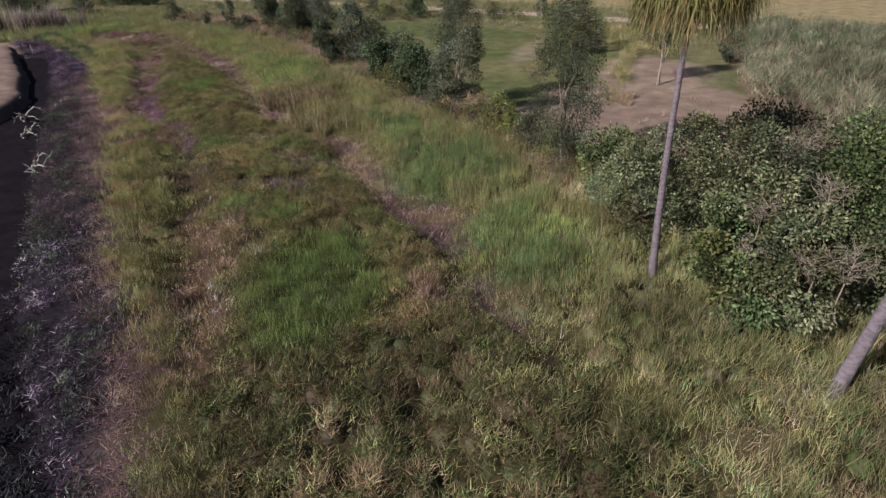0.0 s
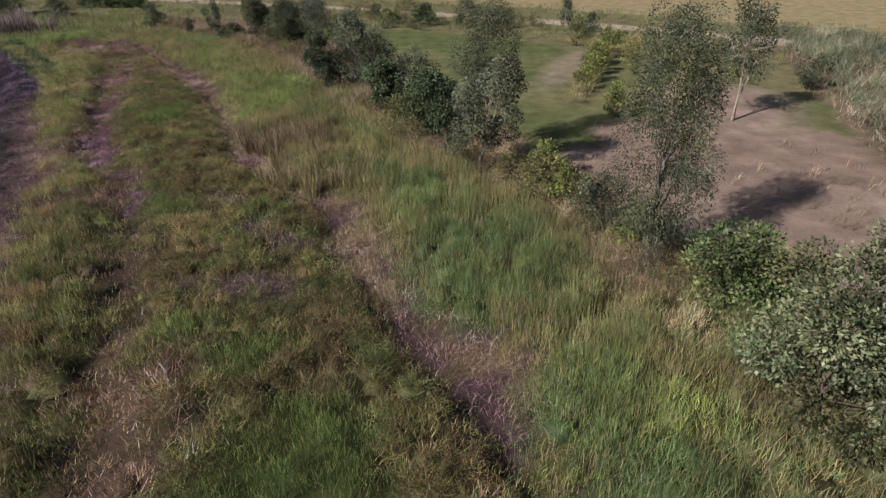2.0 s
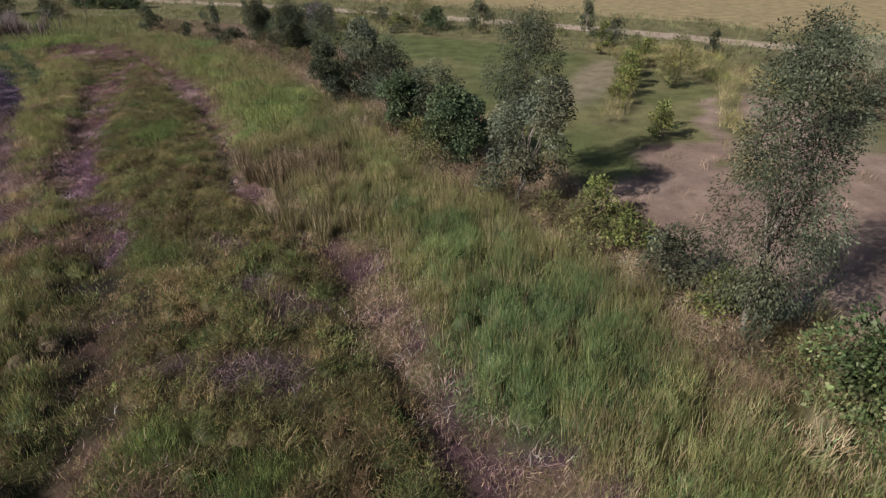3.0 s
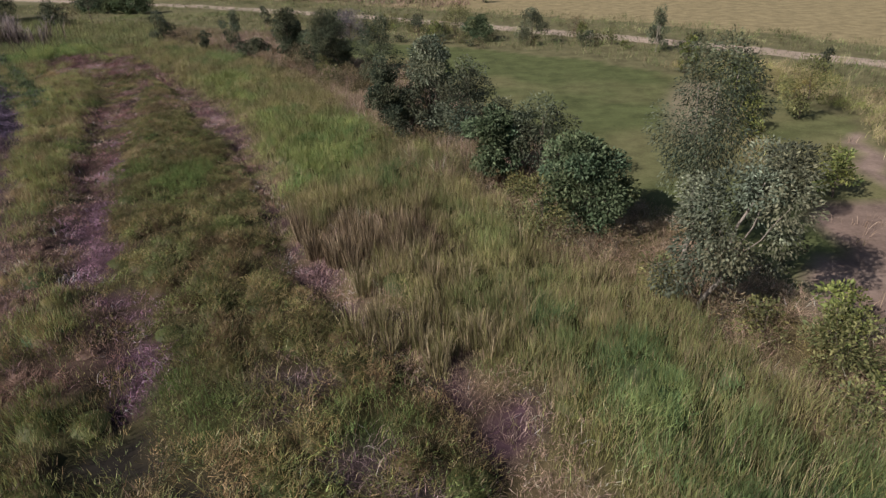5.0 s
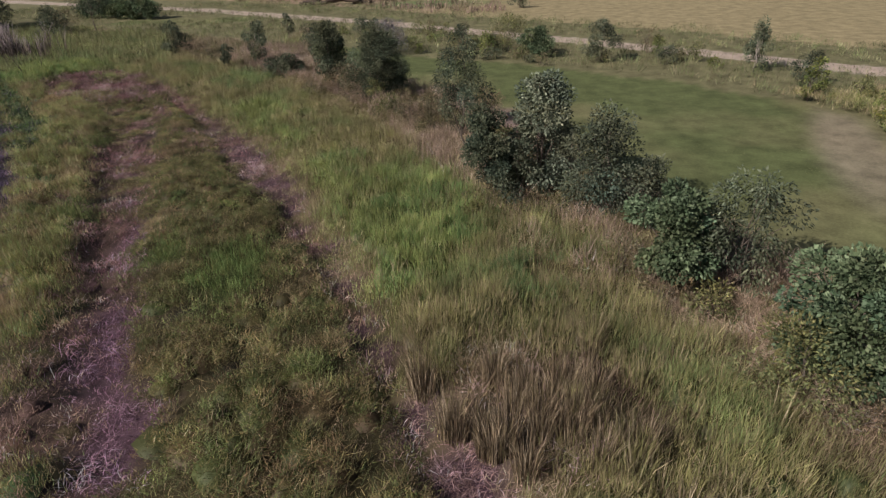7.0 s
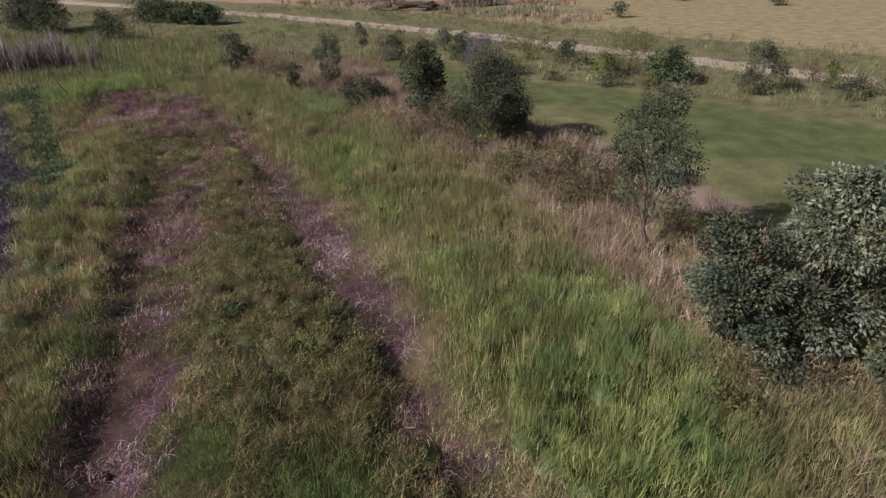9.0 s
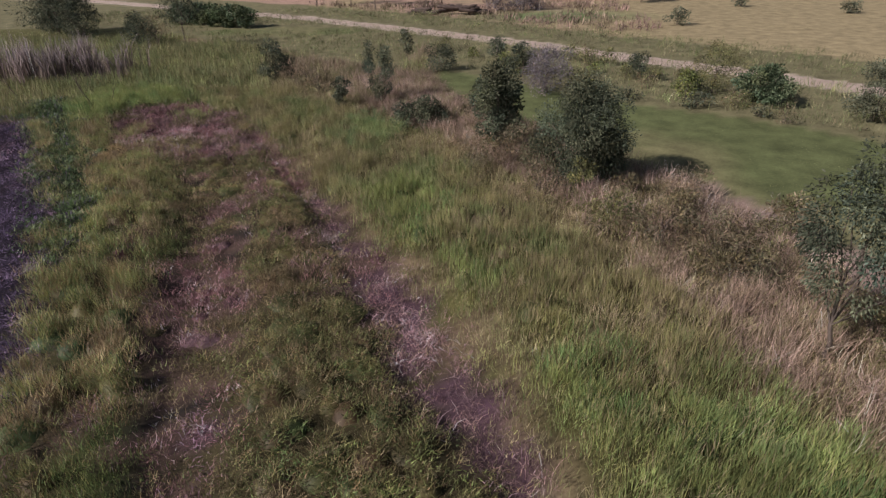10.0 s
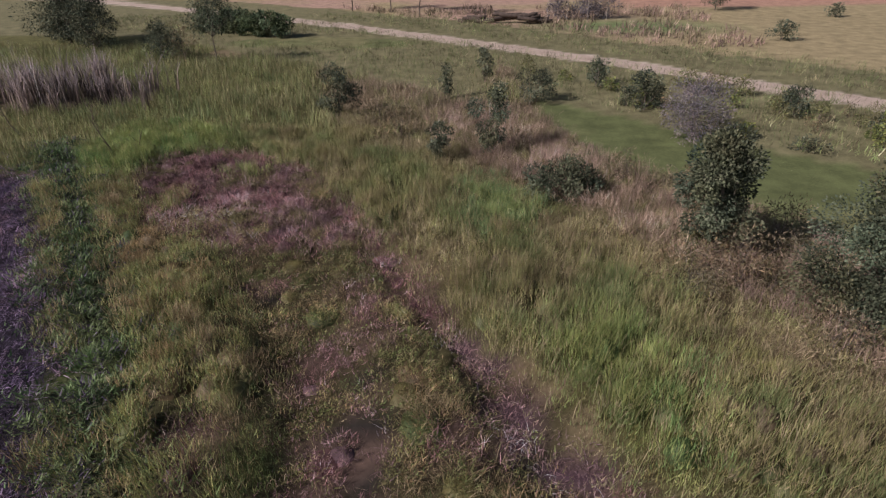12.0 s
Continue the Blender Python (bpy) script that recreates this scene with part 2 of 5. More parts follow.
    k[(wx > ROW(y) - 0.2) & (y < 22)] = K["mixed"]
    k[clearing(x, y) & (wx > ROW(y) - 0.8)] = K["bare"]
    wy = y + 1.6 * (fbm(x, y, 3.0, 31) - 0.5)
    k[(wy > VERGE(x)) & (wx > ROW(y))] = K["verge"]
    k[(wy > VERGE(x) - 4) & (x < -24)] = K["verge"]
    k[np.hypot((wx + 41) / 9, (y - 97) / 3) < 1] = K["lawn"]
    across = (wy - TRACK(x)) * TRACK_SLOPE
    k[across > 1.2] = K["verge"]
    k[across > 9.5 + 2 * (vnoise(x, y, 5.0, 38) - 0.5)] = K["field"]
    k[np.abs((y - TRACK(x)) * TRACK_SLOPE) < 1.2 + 0.5 * (vnoise(x, y, 1.0, 33) - 0.5)] = K["track"]
    k[(np.abs(x - 6.9 - 0.42 * (y - 39)) < 0.7 + 0.4 * (vnoise(x, y, 1.2, 37) - 0.5)) & (y > 37) & (y < 54)] = K["verge"]
    k[(y > 11) & (y < 62) & (across < -2.0) & (wx > 15.9 + 0.36 * np.maximum(y - 28, 0) - 0.12 * np.maximum(18 - y, 0))] = K["cane"]
    k[(np.abs(x - 8.9 - 0.43 * (y - 30)) < 0.65 + 0.4 * (vnoise(x, y, 1.2, 40) - 0.5)) & (y > 30.5) & (y < 45) & (vnoise(x, y, 1.6, 42) > 0.3)] = K["verge"]
    mud = x + 0.7 * (fbm(x, y, 1.5, 35) - 0.5)
    k[(mud < DITCH_EDGE(y)) & (y < 57)] = K["water"]
    k[(x < PAD(y) + 0.1) & (y < 64)] = K["pad"]
    return k


# ---------------------------------------------------------------- materials
def material(name):
    m = bpy.data.materials.new(name)
    m.use_nodes = True
    nt = m.node_tree
    nt.nodes.clear()
    out = nt.nodes.new("ShaderNodeOutputMaterial")

    def node(kind, **values):
        n = nt.nodes.new(kind)
        for key, value in values.items():
            key = key.replace("_", " ")
            n.inputs[key].default_value = value
        return n

    return m, nt, out, node


def leaf_material(name, rough=0.55, through=0.3, gloss=0.35, spread=0.35, tint=None):
    """Foliage: colour from the mesh's own tint, with blotches; light shines through in part."""
    m, nt, out, node = material(name)
    if tint is None:
        col = node("ShaderNodeVertexColor")
        col.layer_name = "tint"
        colour = col.outputs["Color"]
    else:
        rgb = nt.nodes.new("ShaderNodeRGB")
        rgb.outputs[0].default_value = (*tint, 1)
        colour = rgb.outputs[0]
    coord = node("ShaderNodeTexCoord")
    spots = node("ShaderNodeTexNoise", Scale=3.0, Detail=3.0)
    nt.links.new(coord.outputs["Object"], spots.inputs["Vector"])
    ramp = node("ShaderNodeMapRange", From_Min=0.3, From_Max=0.7, To_Min=1 - spread, To_Max=1 + spread)
    nt.links.new(spots.outputs["Fac"], ramp.inputs["Value"])
    mul = nt.nodes.new("ShaderNodeVectorMath")
    mul.operation = "SCALE"
    nt.links.new(colour, mul.inputs[0])
    nt.links.new(ramp.outputs[0], mul.inputs["Scale"])
    bsdf = node("ShaderNodeBsdfPrincipled", Roughness=rough)
    bsdf.inputs["Specular IOR Level"].default_value = gloss
    nt.links.new(mul.outputs[0], bsdf.inputs["Base Color"])
    trans = node("ShaderNodeBsdfTranslucent")
    nt.links.new(mul.outputs[0], trans.inputs["Color"])
    mix = node("ShaderNodeMixShader", Fac=through)
    nt.links.new(bsdf.outputs[0], mix.inputs[1])
    nt.links.new(trans.outputs[0], mix.inputs[2])
    nt.links.new(mix.outputs[0], out.inputs["Surface"])
    return m


def solid_material(name, dark, light, scale=4.0, rough=0.85, bump=0.4, stretch=(1, 1, 1), fine=30.0, tint=False, gloss=0.3):
    """A rough surface between two colours (or round the mesh's tint), with noise at two scales and relief."""
    m, nt, out, node = material(name)
    coord = node("ShaderNodeTexCoord")
    place = node("ShaderNodeMapping", Scale=stretch)
    nt.links.new(coord.outputs["Object"], place.inputs["Vector"])
    broad = node("ShaderNodeTexNoise", Scale=scale, Detail=6.0, Roughness=0.6)
    grain = node("ShaderNodeTexNoise", Scale=fine, Detail=5.0, Roughness=0.7)
    for n in (broad, grain):
        nt.links.new(place.outputs[0], n.inputs["Vector"])
    add = nt.nodes.new("ShaderNodeMath")
    add.operation = "MULTIPLY_ADD"
    nt.links.new(grain.outputs["Fac"], add.inputs[0])
    add.inputs[1].default_value = 0.6
    nt.links.new(broad.outputs["Fac"], add.inputs[2])
    ramp = node("ShaderNodeMapRange", From_Min=0.55, From_Max=1.05)
    nt.links.new(add.outputs[0], ramp.inputs["Value"])
    if tint:
        col = node("ShaderNodeVertexColor")
        col.layer_name = "tint"
        span = node("ShaderNodeMapRange", To_Min=0.62, To_Max=1.38)
        nt.links.new(ramp.outputs[0], span.inputs["Value"])
        mul = nt.nodes.new("ShaderNodeVectorMath")
        mul.operation = "SCALE"
        nt.links.new(col.outputs["Color"], mul.inputs[0])
        nt.links.new(span.outputs[0], mul.inputs["Scale"])
        colour = mul.outputs[0]
    else:
        mix = nt.nodes.new("ShaderNodeMix")
        mix.data_type = "RGBA"
        mix.inputs[6].default_value, mix.inputs[7].default_value = (*dark, 1), (*light, 1)
        nt.links.new(ramp.outputs[0], mix.inputs[0])
        colour = mix.outputs[2]
    bsdf = node("ShaderNodeBsdfPrincipled", Roughness=rough)
    bsdf.inputs["Specular IOR Level"].default_value = gloss
    nt.links.new(colour, bsdf.inputs["Base Color"])
    if bump:
        b = node("ShaderNodeBump", Strength=bump, Distance=0.05)
        nt.links.new(add.outputs[0], b.inputs["Height"])
        nt.links.new(b.outputs[0], bsdf.inputs["Normal"])
    nt.links.new(bsdf.outputs[0], out.inputs["Surface"])
    return m


GRASS = leaf_material("grass_blades", 0.6, 0.22, 0.22, 0.3)
DRY = leaf_material("dry_blades", 0.75, 0.2, 0.12, 0.28)
LEAF = leaf_material("foliage", 0.65, 0.14, 0.09, 0.3)
SOIL = solid_material("soil", None, None, 0.9, 0.95, 0.16, fine=9.0, tint=True, gloss=0.1)
BARK_GUM = solid_material("pale_bark", (0.12, 0.1, 0.085), (0.36, 0.32, 0.28), 3.0, 0.85, 0.5, (3, 3, 0.7))
BARK_DARK = solid_material("brown_bark", (0.05, 0.04, 0.033), (0.17, 0.135, 0.11), 4.0, 0.9, 0.8, (3, 3, 0.8))
BARK_PALM = solid_material("grey_palm_bark", (0.085, 0.07, 0.087), (0.235, 0.197, 0.232), 3.0, 0.9, 0.6, (2, 2, 5))
DEADWOOD = solid_material("bleached_wood", (0.2, 0.165, 0.14), (0.42, 0.37, 0.32), 5.0, 0.85, 0.4)
TWIG = solid_material("grey_brown_twigs", (0.13, 0.1, 0.085), (0.33, 0.28, 0.24), 5.0, 0.85, 0.4)
CHAR = solid_material("charred_wood", (0.035, 0.026, 0.022), (0.11, 0.08, 0.065), 3.0, 0.9, 0.5)
DRIFTWOOD = solid_material("white_driftwood", (0.2, 0.185, 0.18), (0.42, 0.39, 0.37), 5.0, 0.85, 0.3)
GRAVEL = solid_material("track_gravel", (0.25, 0.19, 0.15), (0.42, 0.34, 0.285), 0.8, 0.95, 0.6, fine=12)


# wet mud with the ditch's shade put into its near-black colour
SHADED_MUD = solid_material("shaded_mud", (0.006, 0.005, 0.007), (0.016, 0.013, 0.018), 1.5, 0.9, 0.4, fine=7.0, gloss=0.03)


# ---------------------------------------------------------------- mesh helpers
def mesh_of(name, verts, tris, mat, tint=None, smooth=False):
    """A triangle mesh from arrays; tint: a colour for every vertex."""
    me = bpy.data.meshes.new(name)
    verts, tris = np.asarray(verts, np.float32), np.asarray(tris, np.int32)
    me.vertices.add(len(verts))
    me.vertices.foreach_set("co", verts.ravel())
    me.loops.add(tris.size)
    me.loops.foreach_set("vertex_index", tris.ravel())
    me.polygons.add(len(tris))
    me.polygons.foreach_set("loop_start", np.arange(0, tris.size, 3, dtype=np.int32))
    if smooth:
        me.polygons.foreach_set("use_smooth", np.ones(len(tris), bool))
    if tint is not None:
        layer = me.color_attributes.new("tint", "FLOAT_COLOR", "POINT")
        rgba = np.ones((len(verts), 4), np.float32)
        rgba[:, :3] = tint
        layer.data.foreach_set("color", rgba.ravel())
    me.materials.append(mat)
    me.update(calc_edges=True)
    me.validate()
    return me


def part(name, me, parent, label=""):
    ob = new(name, me)
    ob.parent = parent
    return tagged(ob, label)


def thing(name, x, y, label, category, group="", z=None):
    ob = new(name)
    ob.empty_display_size = 0.3
    ob.location = (x, y, float(height(np.array([x]), np.array([y]))[0]) if z is None else z)
    return tagged(ob, label, category, group)


def shades(rng, n, colours, jitter=0.18):
    """A colour for each of n, mixed from a few, with jitter."""
    c = np.array(colours)
    i = rng.randint(0, len(c), n)
    j = rng.randint(0, len(c), n)
    f = rng.rand(n, 1)
    return np.clip((c[i] * f + c[j] * (1 - f)) * (1 + jitter * rng.randn(n, 1)), 0.004, 0.9)


def blade_mesh(name, rng, x, y, z, tall, wide, lean, way, colour, mat, tip=None):
    """Bent grass blades, three triangles each. lean: sideways reach as a share of the height, towards the angle way."""
    n = len(x)
    face = rng.rand(n) * 2 * np.pi
    sx, sy = np.cos(face) * wide / 2, np.sin(face) * wide / 2
    dx, dy = np.cos(way) * lean * tall, np.sin(way) * lean * tall
    v = np.empty((n, 5, 3), np.float32)
    v[:, 0] = np.stack([x - sx, y - sy, z], 1)
    v[:, 1] = np.stack([x + sx, y + sy, z], 1)
    mz = z + tall * 0.58
    v[:, 2] = np.stack([x - sx * 0.8 + dx * 0.35, y - sy * 0.8 + dy * 0.35, mz], 1)
    v[:, 3] = np.stack([x + sx * 0.8 + dx * 0.35, y + sy * 0.8 + dy * 0.35, mz], 1)
    v[:, 4] = np.stack([x + dx, y + dy, z + tall * np.clip(1.05 - 0.45 * lean, 0.3, 1)], 1)
    base = np.arange(n)[:, None] * 5
    t = np.concatenate([base + [0, 1, 2], base + [1, 3, 2], base + [2, 3, 4]], 1).reshape(-1, 3)
    c = np.repeat(colour[:, None, :], 5, 1)
    if tip is not None:
        c[:, 4] = tip
    return mesh_of(name, v.reshape(-1, 3), t, mat, c.reshape(-1, 3))


def sliver_mesh(name, rng, x, y, z, tall, wide, lean, way, colour, mat, under=None):
    """Short straight blades, one triangle each. under: the vertices, triangles and colours of what lies below them."""
    n = len(x)
    face = rng.rand(n) * 2 * np.pi
    sx, sy = np.cos(face) * wide / 2, np.sin(face) * wide / 2
    v = np.empty((n, 3, 3), np.float32)
    v[:, 0] = np.stack([x - sx, y - sy, z], 1)
    v[:, 1] = np.stack([x + sx, y + sy, z], 1)
    v[:, 2] = np.stack([x + np.cos(way) * lean * tall, y + np.sin(way) * lean * tall, z + tall * np.clip(1.05 - 0.4 * lean, 0.25, 1)], 1)
    # some blades start above the soil, on stems hidden below
    lift = (rng.rand(n) * 0.45 * tall)[:, None]
    v[:, :, 2] += lift * (rng.rand(n) < 0.6)[:, None]
    verts, tris, tint = v.reshape(-1, 3), np.arange(3 * n).reshape(-1, 3), np.repeat(colour, 3, 0)
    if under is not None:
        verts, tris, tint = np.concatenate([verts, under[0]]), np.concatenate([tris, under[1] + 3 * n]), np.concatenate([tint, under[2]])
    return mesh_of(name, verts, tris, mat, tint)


def tube(points, radii, sides=7, start=0):
    """Rings along a path, as vertices and triangles."""
    pts = [Vector(p) for p in points]
    verts, tris = [], []
    for i, p in enumerate(pts):
        d = (pts[min(i + 1, len(pts) - 1)] - pts[max(i - 1, 0)]).normalized()
        a = d.orthogonal().normalized() if abs(d.z) < 0.9 else (Vector((1, 0, 0)) - d * d.x).normalized()
        b = d.cross(a)
        for s in range(sides):
            t = 2 * math.pi * s / sides
            verts.append(p + (a * math.cos(t) + b * math.sin(t)) * radii[i])
    for i in range(len(pts) - 1):
        for s in range(sides):
            q, r = start + i * sides + s, start + i * sides + (s + 1) % sides
            tris += [(q, r, r + sides), (q, r + sides, q + sides)]
    top = start + (len(pts) - 1) * sides
    tris += [(top, top + s, top + s + 1) for s in range(1, sides - 1)]
    return [tuple(v) for v in verts], tris


def tubes(paths, sides=5):
    verts, tris = [], []
    for points, radii in paths:
        v, t = tube(points, radii, sides, len(verts))
        verts += v
        tris += t
    return verts, tris


def crooked(rng, a, b, n, wander):
    """A wandering path from a to b."""
    a, b = np.array(a, float), np.array(b, float)
    out = []
    for i in range(n + 1):
        s = i / n
        out.append(a + (b - a) * s + rng.randn(3) * wander * math.sin(math.pi * min(s, 0.95)) * np.array([1, 1, 0.5]))
    return out


def leaf_mesh(name, rng, spots, out, size, aspect, droop, colour, mat):
    """Folded leaves, two triangles each, at the spots; out: which way each one points."""
    n = len(spots)
    d = out + rng.randn(n, 3) * 0.55 + np.array([0, 0, -droop])
    d /= np.linalg.norm(d, axis=1, keepdims=True) + 1e-6
    side = np.cross(d, rng.randn(n, 3))
    side /= np.linalg.norm(side, axis=1, keepdims=True) + 1e-6
    up = np.cross(side, d)
    length = size * (0.65 + 0.7 * rng.rand(n, 1))
    w = length * aspect / 2
    v = np.empty((n, 4, 3), np.float32)
    v[:, 0] = spots
    v[:, 1] = spots + d * length * 0.45 - side * w + up * w * 0.35
    v[:, 2] = spots + d * length * 0.45 + side * w + up * w * 0.35
    v[:, 3] = spots + d * length
    base = np.arange(n)[:, None] * 4
    t = np.concatenate([base + [0, 2, 1], base + [1, 2, 3]], 1).reshape(-1, 3)
    return mesh_of(name, v.reshape(-1, 3), t, mat, np.repeat(colour, 4, 0))


# ---------------------------------------------------------------- ground
def spaced(a, b, fine, far):
    """Even steps between a and b, then growing ones out to far on either side."""
    core = np.arange(a, b + fine / 2, fine)
    step, low, high = fine, [], []
    p, q = a, core[-1]
    while p > -far or q < far:
        step *= 1.35
        p, q = p - step, q + step
        low.append(p)
        high.append(q)
    return np.array(low[::-1] + list(core) + high)


# soil tints: darkened under plants, blackest in gaps and ditch, to stand for shade
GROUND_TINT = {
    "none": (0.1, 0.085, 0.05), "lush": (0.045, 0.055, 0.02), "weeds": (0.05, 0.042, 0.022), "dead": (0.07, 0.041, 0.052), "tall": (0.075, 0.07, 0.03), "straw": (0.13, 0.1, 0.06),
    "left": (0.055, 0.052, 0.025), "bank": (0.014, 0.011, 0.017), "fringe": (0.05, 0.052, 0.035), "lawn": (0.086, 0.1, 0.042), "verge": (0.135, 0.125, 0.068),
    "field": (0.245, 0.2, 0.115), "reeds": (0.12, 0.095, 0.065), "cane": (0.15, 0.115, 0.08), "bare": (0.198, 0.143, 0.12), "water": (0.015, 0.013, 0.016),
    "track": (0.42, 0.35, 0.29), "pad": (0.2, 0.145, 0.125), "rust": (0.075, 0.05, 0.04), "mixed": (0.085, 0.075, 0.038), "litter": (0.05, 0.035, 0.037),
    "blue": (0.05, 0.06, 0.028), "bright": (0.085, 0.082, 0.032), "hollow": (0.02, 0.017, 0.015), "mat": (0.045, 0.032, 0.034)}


def build_ground():
    xs, ys = spaced(-72, 46, 0.7, 1800), spaced(-8, 132, 0.7, 1800)
    gx, gy = np.meshgrid(xs, ys)
    x, y = gx.ravel(), gy.ravel()
    z = height(x, y) * np.exp(-(np.maximum(np.abs(x) - 150, 0) / 100) ** 2)
    k = zone(x, y)
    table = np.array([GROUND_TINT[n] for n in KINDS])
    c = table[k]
    # red earth far out, beyond the dry field, and along the far side of the track
    red = 0.9 * np.clip((y - 123 - 0.12 * (x + 5) - 5 * (fbm(x, y, 14, 41) - 0.5)) / 3, 0, 1) * np.clip((x + 14) / 6, 0, 1) * (k == K["field"])
    pink = np.clip((-6 - x) / 14, 0, 1) * (k == K["field"]) * np.clip(2.2 * fbm(x, y, 6, 43) - 0.5, 0, 1)
    c = c * (1 - red[:, None]) + np.array([0.31, 0.18, 0.135]) * red[:, None]
    c = c * (1 - pink[:, None]) + np.array([0.3, 0.2, 0.155]) * pink[:, None]
    green = (k == K["field"]) * np.clip(1.5 - np.hypot((x + 12) / 9, (y - 108) / 5), 0, 1)
    c = c * (1 - green[:, None]) + np.array([0.12, 0.15, 0.065]) * green[:, None]
    dry = (k == K["lawn"]) * np.clip(2.6 * fbm(x, y, 7, 45) - 1.35, 0, 0.6)
    c = c * (1 - dry[:, None]) + np.array([0.17, 0.15, 0.08]) * dry[:, None]
    worn = (k == K["lawn"]) * np.clip(1.3 - np.hypot((x - 8.4 - 0.42 * (y - 48)) / 1.5, (y - 47) / 6), 0, 0.6)
    lane = (k == K["lawn"]) * np.clip(1.6 - np.abs(x - 13.5 - 0.5 * (y - 33)) / 2.4, 0, 1) * np.clip((52 - y) / 10, 0, 1) * np.clip(0.4 + fbm(x, y, 2.5, 46), 0, 0.9)
    worn = np.maximum(worn, lane)
    c = c * (1 - worn[:, None]) + np.array([0.24, 0.19, 0.15]) * worn[:, None]
    pale = (k == K["bare"]) * np.clip(2 * fbm(x, y, 3.0, 47) - 0.7, 0, 1)
    c = c * (1 - pale[:, None]) + np.array([0.24, 0.182, 0.154]) * pale[:, None]
    c = c * np.where(k == K["field"], 0.95 + 0.1 * fbm(x, y, 9.0, 48), 0.85 + 0.3 * fbm(x, y, 1.3, 49))[:, None]
    nx, ny = len(xs), len(ys)
    i = (np.arange(ny - 1)[:, None] * nx + np.arange(nx - 1)[None, :]).ravel()
    t = np.concatenate([np.stack([i, i + 1, i + nx + 1], 1), np.stack([i, i + nx + 1, i + nx], 1)])
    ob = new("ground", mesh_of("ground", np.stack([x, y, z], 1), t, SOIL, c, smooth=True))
    return tagged(ob, "grassy field soil with bare pinkish earth and dry straw", "ground", kind="structure")


build_ground()


def build_track():
    """The gravel track: a crowned strip laid on the ground."""
    xs = np.arange(-150, 60, 0.5)
    across = np.linspace(-1, 1, 9)
    verts = []
    for x in xs:
        y = float(TRACK(np.array([x]))[0])
        half = 1.15 + 0.25 * (float(vnoise(np.array([x]), np.array([0.0]), 2.0, 51)[0]) - 0.5)
        for a in across:
            px, py = x + a * half * 0.6, y + a * half * 0.8
            crown = 0.05 - 0.05 * a * a - 0.03 * math.exp(-((abs(a) - 0.5) / 0.18) ** 2)
            verts.append((px, py, float(height(np.array([px]), np.array([py]))[0]) + crown + 0.006))
    n = len(across)
    tris = []
    for i in range(len(xs) - 1):
        for j in range(n - 1):
            q = i * n + j
            tris += [(q, q + n, q + n + 1), (q, q + n + 1, q + 1)]
    ob = new("road", mesh_of("road", verts, tris, GRAVEL, smooth=True))
    tagged(ob, "pale gravel farm track with two wheel ruts", "track", kind="structure")


build_track()


def build_ditch_bed():
    ys = np.arange(-9, 57.5, 0.5)
    verts, tris = [], []
    for i, y in enumerate(ys):
        a, b = float(PAD(y)) - 0.6, float(DITCH_EDGE(y)) + 0.5
        for f in (0.0, 0.33, 0.66, 1.0):
            verts.append((a + (b - a) * f, y, -0.4))
        if i:
            for j in range(3):
                q = (i - 1) * 4 + j
                tris += [(q, q + 1, q + 5), (q, q + 5, q + 4)]
    tagged(new("ditch_bed", mesh_of("ditch_bed", verts, tris, SHADED_MUD, smooth=True)), "narrow ditch bed of wet mud, blackened to carry its shade", "ditch", kind="structure")


build_ditch_bed()


def build_pad():
    """The flat earth pad beyond the ditch, with a steep worn edge."""
    ys = np.arange(-10, 64.1, 0.5)
    steps = [(0.0, -0.5), (0.25, -0.2), (0.45, 0.1), (0.8, 0.3), (1.4, 0.38), (2.5, 0.4), (5.0, 0.4), (10.0, 0.42), (20.0, 0.4), (40.0, 0.3), (60.0, -0.6)]
    verts, tint = [], []
    for y in ys:
        edge = float(PAD(y))
        worn = 0.5 * (float(vnoise(np.array([0.0]), np.array([y]), 1.3, 61)[0]) - 0.5)
        end = min(1.0, max(0.0, (63.5 - y) / 4))
        for d, z in steps:
            x = edge - d + worn * (d < 2)
            f = 0.8 + 0.4 * float(fbm(np.array([x]), np.array([y]), 2.0, 63)[0])
            verts.append((x, y, z if z < 0 else z * end - 0.6 * (1 - end)))
            # the steep face is tinted darker, its shade put into the colour
            tint.append(tuple(q * f for q in ((0.07, 0.05, 0.048) if d < 0.5 else (0.2, 0.143, 0.125))))
    n = len(steps)
    tris = []
    for i in range(len(ys) - 1):
        for j in range(n - 1):
            q = i * n + j
            tris += [(q, q + n, q + n + 1), (q, q + n + 1, q + 1)]
    ob = new("embankment", mesh_of("embankment", verts, tris, SOIL, np.array(tint), smooth=True))
    tagged(ob, "flat pinkish-tan bare earth pad above the ditch", "embankment", kind="structure")


build_pad()


